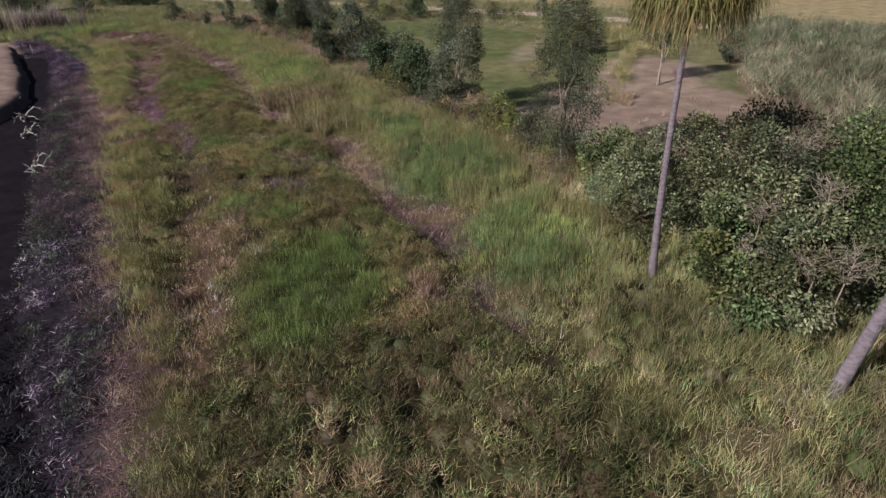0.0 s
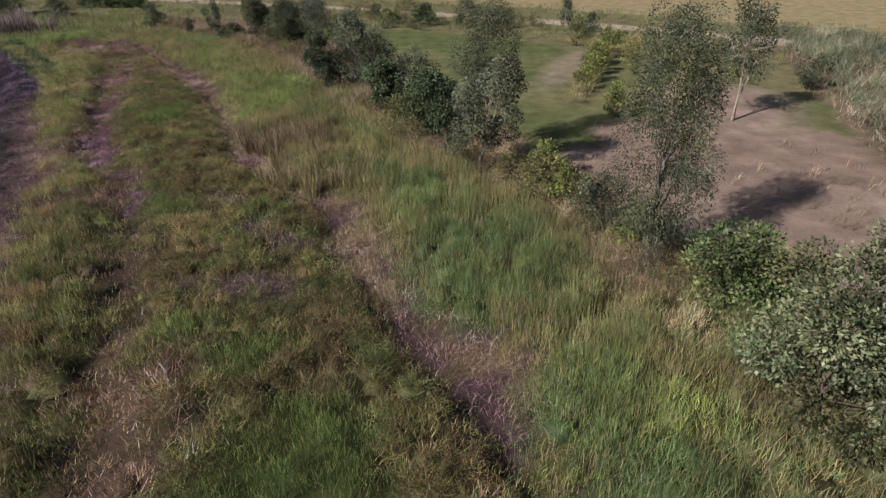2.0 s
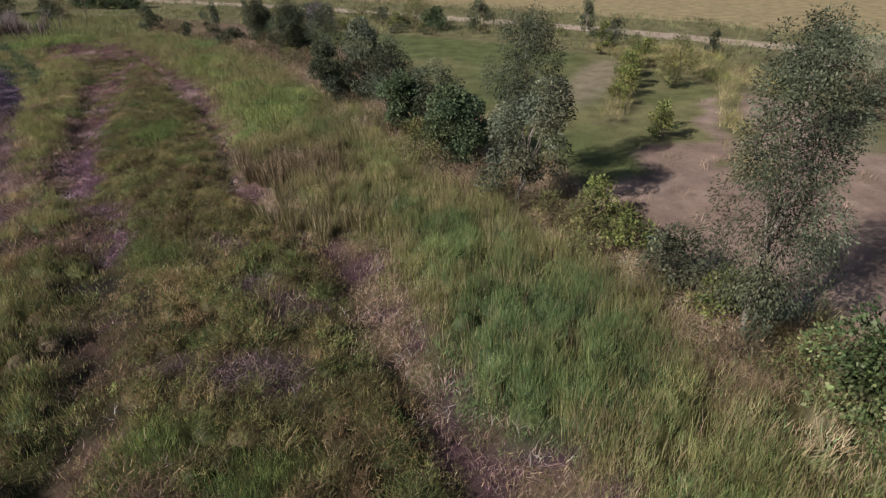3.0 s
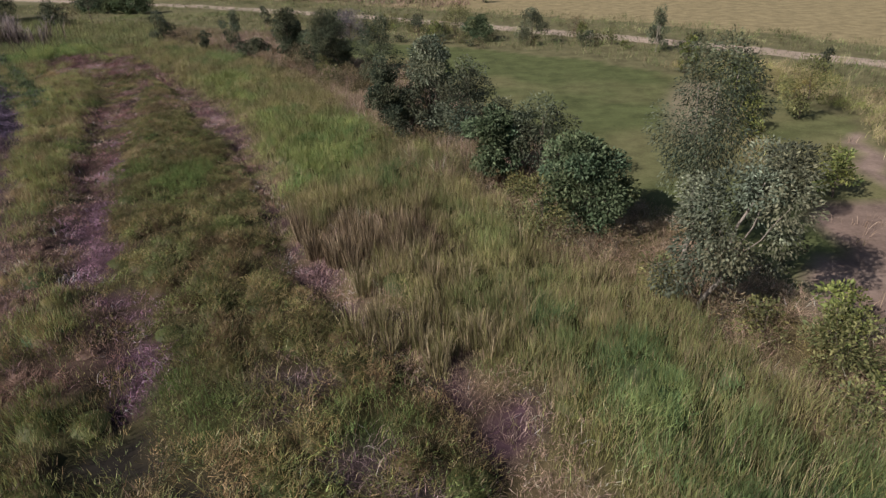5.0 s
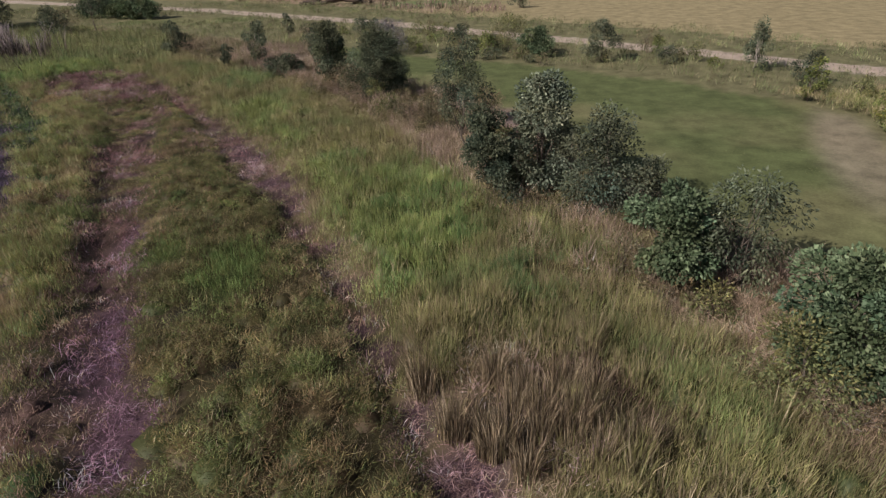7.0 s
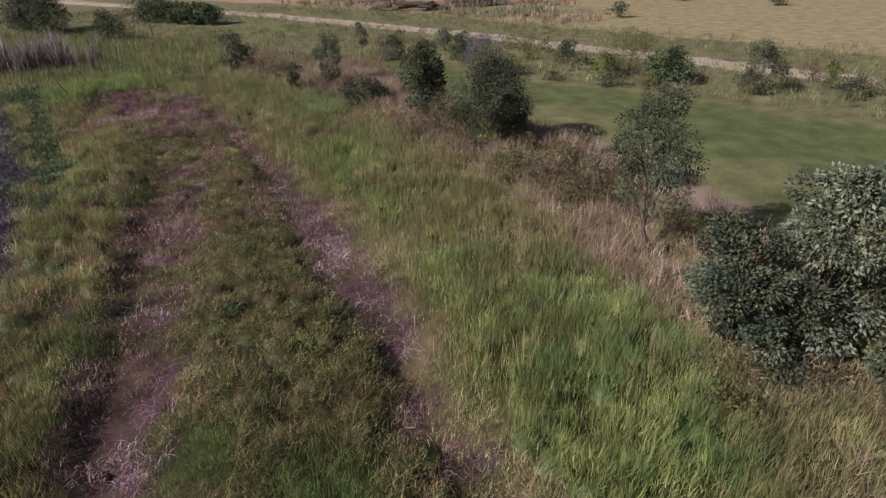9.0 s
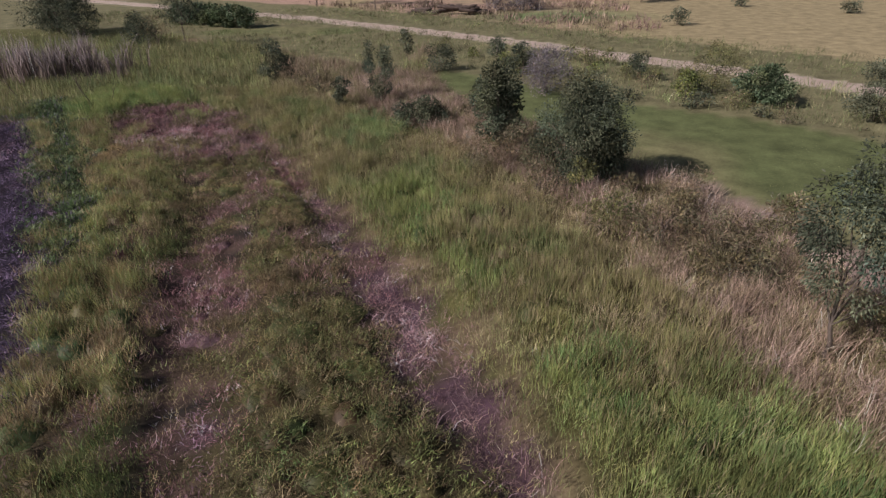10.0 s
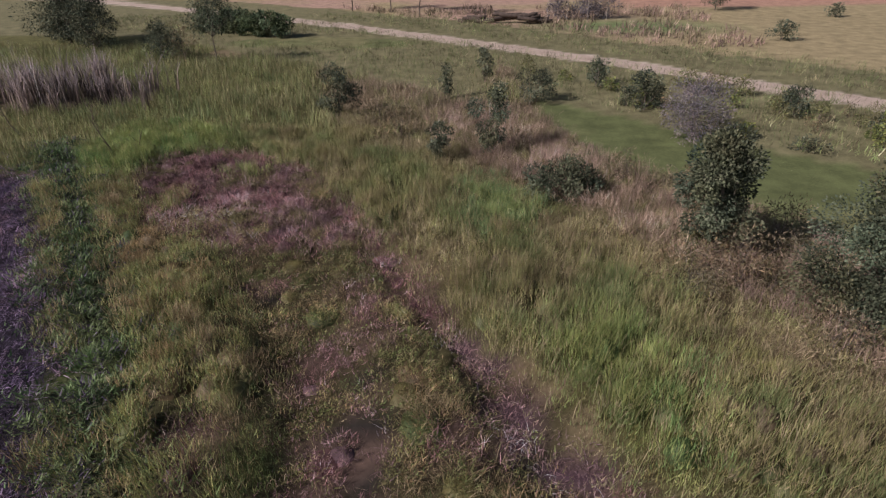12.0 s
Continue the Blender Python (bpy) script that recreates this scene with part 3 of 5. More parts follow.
# ---------------------------------------------------------------- grass
def scatter(rng, left, right, y0, y1, per, keep, tuft=7, loose=0.1, blur=0.3):
    """Tufts of the kinds in keep between two lines of the plan, per square metre: places and the tuft of each blade. blur: how far kinds mingle at their edges."""
    yy = np.linspace(y0, y1, 400)
    wide = np.maximum(right(yy) - left(yy), 0)
    n = int(wide.mean() * (y1 - y0) * per / tuft)
    cum = np.concatenate([[0], np.cumsum(wide)])
    cy = np.interp(rng.rand(n) * cum[-1], cum, np.linspace(y0, y1, 401))
    cx = left(cy) + (right(cy) - left(cy)) * rng.rand(n)
    k = zone(cx + rng.randn(n) * blur, cy + rng.randn(n) * blur)
    hard = zone(cx, cy)
    ok = np.isin(k, [K[q] for q in keep]) & ~np.isin(hard, [K[q] for q in HARD if q not in keep])
    cx, cy = cx[ok], cy[ok]
    i = np.repeat(np.arange(len(cx)), tuft)
    return cx[i] + rng.randn(len(i)) * loose, cy[i] + rng.randn(len(i)) * loose, i


def tussock(x, y, size, seed):
    """Rounded tussocks on a loose grid: how high each place lies on its tussock (0 to 1), a number for that tussock, and the way out from its middle."""
    i, j = np.floor(x / size).astype(int), np.floor(y / size).astype(int)
    best, tone, ox, oy = np.full(len(x), -1.0), np.zeros(len(x)), np.zeros(len(x)), np.zeros(len(x))
    for a in (-1, 0, 1):
        for b in (-1, 0, 1):
            p, q = (i + a + 37 * seed) % 256, (j + b + 91 * seed) % 256
            dx = x - (i + a + 0.5 + 0.9 * (TABLE[p, q] - 0.5)) * size
            dy = y - (j + b + 0.5 + 0.9 * (TABLE[q, p] - 0.5)) * size
            r = size * (0.42 + 0.36 * TABLE[(p + 60) % 256, (q + 120) % 256])
            d = (1 - (dx * dx + dy * dy) / (r * r)) * (0.55 + 0.45 * TABLE[(p + 11) % 256, (q + 5) % 256])
            up = d > best
            best[up], tone[up], ox[up], oy[up] = d[up], TABLE[(p + 200) % 256, (q + 33) % 256][up], dx[up], dy[up]
    return np.clip(best, 0, 1) ** 0.5, tone, np.arctan2(oy, ox)


HARD = ["water", "track", "bare", "pad", "lawn"]


def ease(x, y):
    """Plants stay low along the edges of the two worn strips."""
    d = np.minimum(np.maximum(A_LEFT(y) - x, x - A_RIGHT(y)), np.maximum(B_LEFT(y) - x, x - B_RIGHT(y)))
    return 1 - 0.55 * np.exp(-(np.maximum(d, 0) / 0.8) ** 2) * ((y > 9) & (y < 58))


def swell(x, y, seed):
    """How much taller or lower the tussocks grow from place to place."""
    return 0.6 + 0.8 * fbm(x, y, 3.0, seed + 8)


def shade_domes(rng, box, keep, mound, seed, table, share):
    """Dark domes added inside the tussocks to block light and stand for shade, as vertices, triangles and colours."""
    left, right, y0, y1 = box
    size, tall = mound
    ys = np.linspace(y0, y1, 60)
    i0, i1 = int(np.floor(left(ys).min() / size)), int(np.ceil(right(ys).max() / size))
    j0, j1 = int(np.floor(y0 / size)), int(np.ceil(y1 / size))
    i, j = [q.ravel() for q in np.meshgrid(np.arange(i0, i1), np.arange(j0, j1))]
    p, q = (i + 37 * (seed % 40)) % 256, (j + 91 * (seed % 40)) % 256
    x = (i + 0.5 + 0.9 * (TABLE[p, q] - 0.5)) * size
    y = (j + 0.5 + 0.9 * (TABLE[q, p] - 0.5)) * size
    r = size * (0.42 + 0.36 * TABLE[(p + 60) % 256, (q + 120) % 256])
    peak = np.sqrt(0.55 + 0.45 * TABLE[(p + 11) % 256, (q + 5) % 256])
    ok = (x > left(y)) & (x < right(y)) & (y > y0) & (y < y1)
    for a, b in ((0, 0), (0.8, 0), (-0.8, 0), (0, 0.8), (0, -0.8)):
        ok &= np.isin(zone(x + a * r, y + b * r), [K[n] for n in keep])
    x, y, r, peak = x[ok], y[ok], 0.86 * r[ok], peak[ok]
    h = share * tall * peak * swell(x, y, seed) * ease(x, y)
    n, sides = len(x), 7
    a = (np.arange(sides) * 2 * np.pi / sides)[None, :] + rng.rand(n, 1) * 6
    v = np.empty((n, 2 * sides + 1, 3), np.float32)
    base = height(x, y)
    for ring, (f, g) in enumerate(((1.0, -0.08), (0.72, 0.66))):
        w = f * r[:, None] * (0.8 + 0.4 * rng.rand(n, sides))
        v[:, ring * sides:(ring + 1) * sides, 0] = x[:, None] + w * np.cos(a)
        v[:, ring * sides:(ring + 1) * sides, 1] = y[:, None] + w * np.sin(a)
        v[:, ring * sides:(ring + 1) * sides, 2] = base[:, None] + g * h[:, None] * (0.8 + 0.4 * rng.rand(n, sides) if ring else 1.0)
    v[:, 2 * sides] = np.stack([x, y, base + h], 1)
    t = []
    for k in range(sides):
        m = (k + 1) % sides
        t += [(k, m, m + sides), (k, m + sides, k + sides), (k + sides, m + sides, 2 * sides)]
    t = (np.array(t)[None] + (np.arange(n) * (2 * sides + 1))[:, None, None]).reshape(-1, 3)
    # at most 0.55 of the blade colour, as shade deep inside a tussock
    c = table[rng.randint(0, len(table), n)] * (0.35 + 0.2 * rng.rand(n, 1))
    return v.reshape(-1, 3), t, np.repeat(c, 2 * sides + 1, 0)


def meadow(name, label, seed, box, per, keep, tall, wide, lean, colours, mat, patch=2.5, wind=0.6, spread=1.2, patchy=0.0, odd=None, blur=0.3, loose=0.1, dry=0.0, rough=0.24, simple=False, mound=None, shade=0.5, plume=None, core=0.0):
    """Grass or weeds as single blades in tufts. colours: from the first to the last by broad patches; odd: a colour for
    one tuft in eight; dry: share of straw blades; mound: breadth and height of the tussocks that they form; core: how
    far up the light-blocking domes added inside them reach.
    """
    rng = np.random.RandomState(seed)
    x, y, i = scatter(rng, *box, per, keep, loose=loose, blur=blur)
    tufts = i[-1] + 1
    if patchy:
        ok = fbm(x, y, patch, seed + 4) > patchy
        x, y, i = x[ok], y[ok], i[ok]
    lift, tone, out = 0.0, None, None
    if mound:
        dome, tone, out = tussock(x + 0.12 * rng.randn(len(x)), y + 0.12 * rng.randn(len(x)), mound[0], seed % 40)
        ok = rng.rand(len(x)) < 0.09 + 1.2 * dome
        x, y, i, dome, tone, out = x[ok], y[ok], i[ok], dome[ok], tone[ok], out[ok]
        lift = mound[1] * dome * (0.72 + 0.3 * rng.rand(len(x))) * swell(x, y, seed) * ease(x, y)
    # small gaps
    ok = vnoise(x, y, 0.45, seed + 6) > 0.2 * rng.rand(len(x)) + 0.05
    x, y, i = x[ok], y[ok], i[ok]
    if mound:
        lift, tone, out = lift[ok], tone[ok], out[ok]
    n = len(x)
    g = 0.5 * fbm(x, y, patch, seed) + 0.5 * vnoise(x, y, 0.7, seed + 7)
    h = tall[0] + (tall[1] - tall[0]) * np.clip(1.5 * (g - 0.5) + 0.5 + 0.35 * (rng.rand(tufts)[i] - 0.5) + 0.3 * (rng.rand(n) - 0.5), 0, 1.15)
    h = h * np.sqrt(ease(x, y))
    w = wide * (0.65 + 0.7 * rng.rand(n))
    way = wind + (rng.rand(tufts)[i] - 0.5) * 1.3 * spread + (rng.rand(n) - 0.5) * 1.5 * spread + 1.2 * (vnoise(x, y, 1.6, seed + 9) - 0.5)
    if mound:
        way = np.where(rng.rand(n) < 0.6, out + 0.9 * rng.randn(n), way)
    ln = lean[0] + (lean[1] - lean[0]) * rng.rand(n)
    f = np.clip(2.4 * (fbm(x, y, patch * 1.4, seed + 5) - 0.5) + 0.5 + 0.2 * rng.randn(tufts)[i] + 0.12 * rng.randn(n) + (0.0 if tone is None else 0.9 * (tone - 0.5)), 0, 0.999) * (len(colours) - 1)
    j = f.astype(int)
    table = np.array(colours)
    c = table[j] + (table[j + 1] - table[j]) * (f - j)[:, None]
    if odd is not None:
        c[(rng.rand(tufts) < 0.13)[i]] = odd
    if dry:
        c[rng.rand(n) < dry] = (0.36, 0.29, 0.18)
    c = np.clip(c * np.exp(0.8 * rough * rng.randn(tufts)[i] + 0.6 * rough * rng.randn(n) + shade * (vnoise(x, y, 0.55, seed + 3) + vnoise(x, y, 1.7, seed + 2) - 1.0))[:, None], 0.004, 0.6)
    extra = {} if simple or plume is None else {"tip": np.array(plume) * (0.7 + 0.6 * rng.rand(n, 1))}
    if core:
        extra["under"] = shade_domes(rng, box, keep, mound, seed, table, core)
    me = (sliver_mesh if simple else blade_mesh)(name, rng, x, y, height(x, y) - 0.02 + lift, h, w, ln, way, c, mat, **extra)
    return tagged(new(name, me), label, "grass", kind="stuff")


def beside(f, d):
    return lambda y: f(y) + d


def flat(x):
    return lambda y: np.full(np.shape(y), float(x))


GREEN = [(0.11, 0.18, 0.08), (0.155, 0.21, 0.08), (0.2, 0.23, 0.085)]
YELLOW_GREEN = [(0.19, 0.21, 0.075), (0.265, 0.265, 0.1), (0.32, 0.295, 0.14)]
STRAW = [(0.43, 0.315, 0.24), (0.36, 0.265, 0.195), (0.275, 0.21, 0.14), (0.21, 0.18, 0.1)]
OLIVE = [(0.145, 0.12, 0.052), (0.19, 0.165, 0.065), (0.115, 0.14, 0.043), (0.215, 0.145, 0.08)]
FRESH = [(0.085, 0.162, 0.07), (0.125, 0.192, 0.075), (0.195, 0.228, 0.092)]
PINK = [(0.46, 0.315, 0.3), (0.4, 0.265, 0.285), (0.26, 0.165, 0.18), (0.43, 0.32, 0.43)]
RUST = [(0.29, 0.18, 0.14), (0.37, 0.245, 0.2), (0.21, 0.13, 0.112), (0.19, 0.15, 0.085)]
PURPLE = [(0.045, 0.034, 0.06), (0.09, 0.068, 0.11), (0.03, 0.026, 0.04), (0.14, 0.1, 0.11)]

meadow("tall_grass", "tall fresh blue-green grass", 101, (beside(B_RIGHT, -1), beside(TALL, 2), 8, 66), 1900, ["blue"],
       (0.16, 0.4), 0.0092, (0.0, 0.9), [(0.11, 0.175, 0.075), (0.12, 0.18, 0.078), (0.145, 0.2, 0.08), (0.1, 0.165, 0.072), (0.17, 0.215, 0.085)], GRASS, 1.6, spread=3.1, odd=YELLOW_GREEN[0], blur=0.5, dry=0.04, simple=True, mound=(0.8, 0.75), core=0.6)
meadow("tall_grass", "tall bright yellow-green grass", 118, (beside(A_LEFT, -4), beside(TALL, 2), 8, 70), 1500, ["bright"],
       (0.16, 0.42), 0.0115, (0.0, 0.6), [(0.185, 0.245, 0.093), (0.2, 0.255, 0.09), (0.22, 0.25, 0.087), (0.26, 0.28, 0.103), (0.14, 0.22, 0.08)], GRASS, 1.6, spread=3.1, odd=YELLOW_GREEN[1], blur=0.45, dry=0.05, simple=True, mound=(0.8, 0.7), core=0.6)
meadow("tall_grass", "tall olive grass turning to straw", 117, (beside(B_RIGHT, -1), beside(TALL, 2), 8, 70), 1300, ["tall"],
       (0.16, 0.45), 0.0102, (0.0, 0.6), [(0.16, 0.195, 0.08), (0.22, 0.205, 0.09), (0.29, 0.26, 0.12), (0.2, 0.215, 0.085), (0.28, 0.225, 0.13), STRAW[2], (0.22, 0.21, 0.085)], GRASS, 1.6, spread=3.1, odd=STRAW[3], blur=0.35, dry=0.04, rough=0.2, simple=True, mound=(0.85, 0.7), core=0.6)
meadow("grass_stems", "long thin stems standing out of the tall grass", 131, (beside(B_RIGHT, -1), beside(TALL, 3), 9, 68), 90, ["tall", "blue", "bright"],
       (0.5, 1.15), 0.0095, (0.0, 0.45), [FRESH[2], YELLOW_GREEN[1], STRAW[2], GREEN[1], STRAW[1], YELLOW_GREEN[0]], GRASS, 1.8, spread=3.1, blur=0.4, rough=0.2)
meadow("far_grass", "tall green grass at the far end of the field", 116, (flat(-84), beside(ROW, 0), 60, 94), 70, ["tall", "left", "bright"],
       (0.3, 0.8), 0.028, (0.0, 0.5), [(0.15, 0.185, 0.085), (0.22, 0.23, 0.1), (0.19, 0.215, 0.09), (0.29, 0.25, 0.14), (0.17, 0.2, 0.09)], GRASS, 3.0, spread=3.1, odd=STRAW[3], loose=0.14, simple=True)
meadow("far_straw", "pale dry grass near the track", 132, (beside(DEAD_B, -1), beside(ROW, 2), 68, 96), 160, ["straw"],
       (0.2, 0.8), 0.026, (0.1, 0.7), [(0.25, 0.19, 0.142), (0.17, 0.128, 0.09), (0.2, 0.168, 0.105), (0.3, 0.232, 0.185), (0.165, 0.165, 0.075)], DRY, 2.0, spread=3.1, loose=0.14, simple=True)
meadow("left_grass", "yellow-green grass along the ditch bank", 102, (beside(BANK, -1.5), beside(DEAD_A, 1), 4, 72), 1250, ["left"],
       (0.14, 0.36), 0.0125, (0.0, 0.8), [(0.28, 0.205, 0.11), (0.175, 0.24, 0.097), (0.26, 0.28, 0.103), (0.26, 0.23, 0.093), (0.135, 0.21, 0.086), (0.33, 0.32, 0.13), (0.28, 0.215, 0.13)], GRASS, 1.4, odd=OLIVE[3], spread=3.1, dry=0.06, simple=True, blur=0.25, mound=(0.85, 0.6), core=0.6)
meadow("low_weeds", "low olive weeds and mixed grass", 103, (beside(A_LEFT, -0.5), beside(B_LEFT, 0.8), 10.6, 35), 1150, ["weeds"],
       (0.1, 0.27), 0.0125, (0.3, 1.4), [OLIVE[3], OLIVE[0], (0.2, 0.16, 0.07), (0.2, 0.14, 0.075), (0.13, 0.14, 0.048), OLIVE[1], (0.18, 0.135, 0.068), (0.14, 0.165, 0.058)], GRASS, 1.2, spread=3.1, odd=(0.075, 0.1, 0.04), blur=0.16, dry=0.05, simple=True, rough=0.3, mound=(0.8, 0.42), shade=0.8, core=0.62)
meadow("low_weeds", "low brown-green weeds with broad dark blades", 153, (beside(A_LEFT, -0.5), beside(B_LEFT, 0.8), 4, 10.8), 900, ["weeds"],
       (0.1, 0.28), 0.017, (0.3, 1.4), [(0.135, 0.105, 0.056), (0.112, 0.127, 0.05), (0.165, 0.125, 0.072), (0.095, 0.126, 0.047), (0.145, 0.152, 0.066), (0.175, 0.12, 0.078)], GRASS, 1.2, spread=3.1, odd=(0.06, 0.09, 0.035), blur=0.16, dry=0.03, simple=True, rough=0.34, mound=(0.7, 0.4), shade=1.0, core=0.6)
meadow("low_weeds", "low dark green leafy weeds", 144, (beside(A_LEFT, -0.5), beside(B_LEFT, 0.8), 34, 66), 1150, ["weeds"],
       (0.1, 0.27), 0.0125, (0.3, 1.4), [(0.15, 0.13, 0.057), (0.135, 0.145, 0.052), (0.112, 0.135, 0.05), OLIVE[1], (0.112, 0.145, 0.052), OLIVE[3], (0.18, 0.14, 0.078)], GRASS, 1.2, spread=3.1, odd=OLIVE[3], blur=0.16, dry=0.06, simple=True, rough=0.3, mound=(0.8, 0.42), shade=0.8, core=0.62)
meadow("weed_leaves", "small broad leaves among the low weeds", 143, (beside(A_LEFT, -0.5), beside(B_LEFT, 0.8), 4, 62), 330, ["weeds"],
       (0.06, 0.14), 0.026, (0.4, 1.4), [OLIVE[2], (0.12, 0.155, 0.055), OLIVE[0], (0.09, 0.13, 0.045)], GRASS, 1.0, spread=3.1, blur=0.16, patchy=0.46, simple=True, rough=0.3, mound=(0.8, 0.42), shade=0.6)
meadow("weed_stems", "thin curved stems above the low weeds", 133, (beside(A_LEFT, -0.5), beside(B_LEFT, 0.8), 4, 66), 40, ["weeds"],
       (0.2, 0.6), 0.0095, (0.3, 1.2), [STRAW[1], OLIVE[1], STRAW[2], GREEN[2], OLIVE[3]], GRASS, 2.2, spread=3.1, blur=0.5)
meadow("lush_grass", "soft bright green grass patch", 114, (beside(A_LEFT, -4), beside(DEAD_B, 2), 4, 66), 1700, ["lush"],
       (0.12, 0.32), 0.0095, (0.0, 0.7), [(0.12, 0.178, 0.063), (0.165, 0.21, 0.072), (0.11, 0.165, 0.057), (0.19, 0.215, 0.078), (0.135, 0.175, 0.06)], GRASS, 1.2, spread=3.1, odd=OLIVE[1], blur=0.4, simple=True, mound=(0.7, 0.42), shade=0.35)
meadow("straw_grass", "dry straw-coloured grass among the shrubs", 104, (beside(BANK, 0), beside(ROW, 1.5), 4, 39), 120, ["straw"],
       (0.18, 0.75), 0.0085, (0.2, 1.1), STRAW, DRY, 1.6, spread=3.1, odd=YELLOW_GREEN[0], blur=0.3, shade=0.7)
meadow("straw_litter", "matted pale straw under the dry grass", 134, (beside(DEAD_B, -2), beside(ROW, 1.5), 7, 39), 800, ["straw"],
       (0.1, 0.34), 0.0095, (0.5, 2.0), [STRAW[0], STRAW[2], RUST[1], STRAW[1], OLIVE[0]], DRY, 1.2, spread=3.1, blur=0.35, simple=True, rough=0.38, mound=(0.6, 0.35), shade=0.8)
meadow("strip_straw", "pinkish flattened straw in a worn strip", 148, (beside(B_LEFT, -0.2), beside(B_RIGHT, 0.6), 9, 29), 420, ["straw"],
       (0.12, 0.4), 0.009, (0.5, 1.8), [STRAW[0], (0.4, 0.285, 0.225), RUST[1], STRAW[1], (0.44, 0.32, 0.27)], DRY, 1.2, spread=3.1, blur=0.15, simple=True, rough=0.4, shade=0.7)
TAN = [(0.3, 0.24, 0.16), (0.2, 0.185, 0.09), (0.25, 0.225, 0.115), (0.31, 0.255, 0.165), (0.175, 0.185, 0.075), (0.19, 0.15, 0.1), (0.27, 0.235, 0.145), (0.2, 0.21, 0.09)]
meadow("straw_grass", "tan and olive dry grass among low twiggy bushes", 142, (beside(BANK, 0), beside(ROW, 1.5), 38, 74), 110, ["straw"],
       (0.2, 0.65), 0.009, (0.1, 0.8), TAN, DRY, 1.6, spread=3.1, odd=OLIVE[1], blur=0.4, rough=0.32, shade=0.7)
meadow("straw_litter", "matted tan straw under the dry grass", 143, (beside(DEAD_B, -2), beside(ROW, 1.5), 38, 74), 620, ["straw"],
       (0.12, 0.38), 0.0115, (0.1, 1.1), TAN, DRY, 1.2, spread=3.1, odd=OLIVE[0], blur=0.4, simple=True, rough=0.26, mound=(0.8, 0.6), shade=0.8)
meadow("pink_straw", "pinkish-tan dry grass round the row of trees", 151, (beside(ROW, -6.5), beside(ROW, 0.6), 36, 74), 400, ["straw"],
       (0.25, 0.7), 0.012, (0.1, 0.9), [(0.38, 0.28, 0.22), (0.31, 0.22, 0.17), (0.22, 0.16, 0.12), (0.42, 0.32, 0.27), (0.3, 0.21, 0.18)], DRY, 1.4, spread=3.1, odd=(0.16, 0.11, 0.09), blur=0.4, patchy=0.32, simple=True, rough=0.3, mound=(0.8, 0.6), shade=0.7)
meadow("mixed_grass", "mixed olive and dry grass below the palms", 119, (beside(DEAD_B, -1), beside(TALL, 7), 4, 24), 1100, ["mixed"],
       (0.16, 0.42), 0.0125, (0.05, 0.8), [(0.2, 0.18, 0.086), (0.17, 0.2, 0.08), (0.19, 0.165, 0.085), (0.27, 0.245, 0.135), (0.15, 0.19, 0.076), (0.13, 0.16, 0.06), (0.27, 0.205, 0.135)], GRASS, 1.2, spread=3.1, odd=GREEN[0], blur=0.5, dry=0.08, simple=True, mound=(0.75, 0.6), shade=0.9, core=0.6)
meadow("mixed_stems", "dry curved stems in the mixed grass", 135, (beside(DEAD_B, -1), beside(ROW, 2), 4, 24), 16, ["mixed"],
       (0.2, 0.55), 0.008, (0.2, 1.0), [STRAW[2], STRAW[3], YELLOW_GREEN[0]], GRASS, 1.8, spread=3.1, blur=0.6)
meadow("flattened_grass", "flattened lilac dead grass", 105, (beside(A_LEFT, -0.5), beside(A_RIGHT, 0.5), 4, 68), 400, ["dead"],
       (0.16, 0.44), 0.011, (0.6, 2.4), [(0.42, 0.25, 0.33), (0.3, 0.165, 0.23), (0.18, 0.09, 0.13), (0.39, 0.265, 0.38), (0.12, 0.062, 0.085), (0.35, 0.19, 0.235)], DRY, 1.0, spread=3.1, odd=PINK[2], blur=0.22, rough=0.45, shade=1.3)
meadow("flattened_grass", "flattened pinkish-tan dead grass", 145, (beside(A_RIGHT, 0.5), beside(B_RIGHT, 0.8), 4, 28.6), 340, ["dead"],
       (0.18, 0.48), 0.011, (0.4, 2.0), [(0.41, 0.29, 0.235), (0.35, 0.235, 0.205), (0.2, 0.135, 0.115), (0.44, 0.33, 0.285), (0.16, 0.105, 0.09), (0.37, 0.25, 0.24)], DRY, 1.0, spread=3.1, odd=(0.17, 0.15, 0.075), blur=0.3, rough=0.45, shade=1.1)
meadow("flattened_grass", "flattened pink and lilac dead grass", 154, (beside(A_RIGHT, 0.5), beside(B_RIGHT, 0.8), 28.2, 68), 380, ["dead"],
       (0.16, 0.44), 0.011, (0.6, 2.4), [(0.37, 0.245, 0.23), (0.27, 0.17, 0.17), (0.15, 0.09, 0.095), (0.36, 0.255, 0.28), (0.12, 0.073, 0.075), (0.32, 0.205, 0.19)], DRY, 1.0, spread=3.1, odd=PINK[2], blur=0.22, rough=0.45, shade=1.2)
meadow("flattened_grass", "dull purple-brown flattened weeds", 155, (beside(BANK, 2), beside(B_RIGHT, 0.5), 18, 58), 380, ["mat"],
       (0.12, 0.34), 0.01, (0.7, 2.4), [(0.2, 0.14, 0.14), (0.13, 0.09, 0.095), (0.28, 0.205, 0.22), (0.08, 0.055, 0.06), (0.24, 0.17, 0.16)], DRY, 1.0, spread=3.1, odd=OLIVE[0], blur=0.3, rough=0.45, shade=1.1)
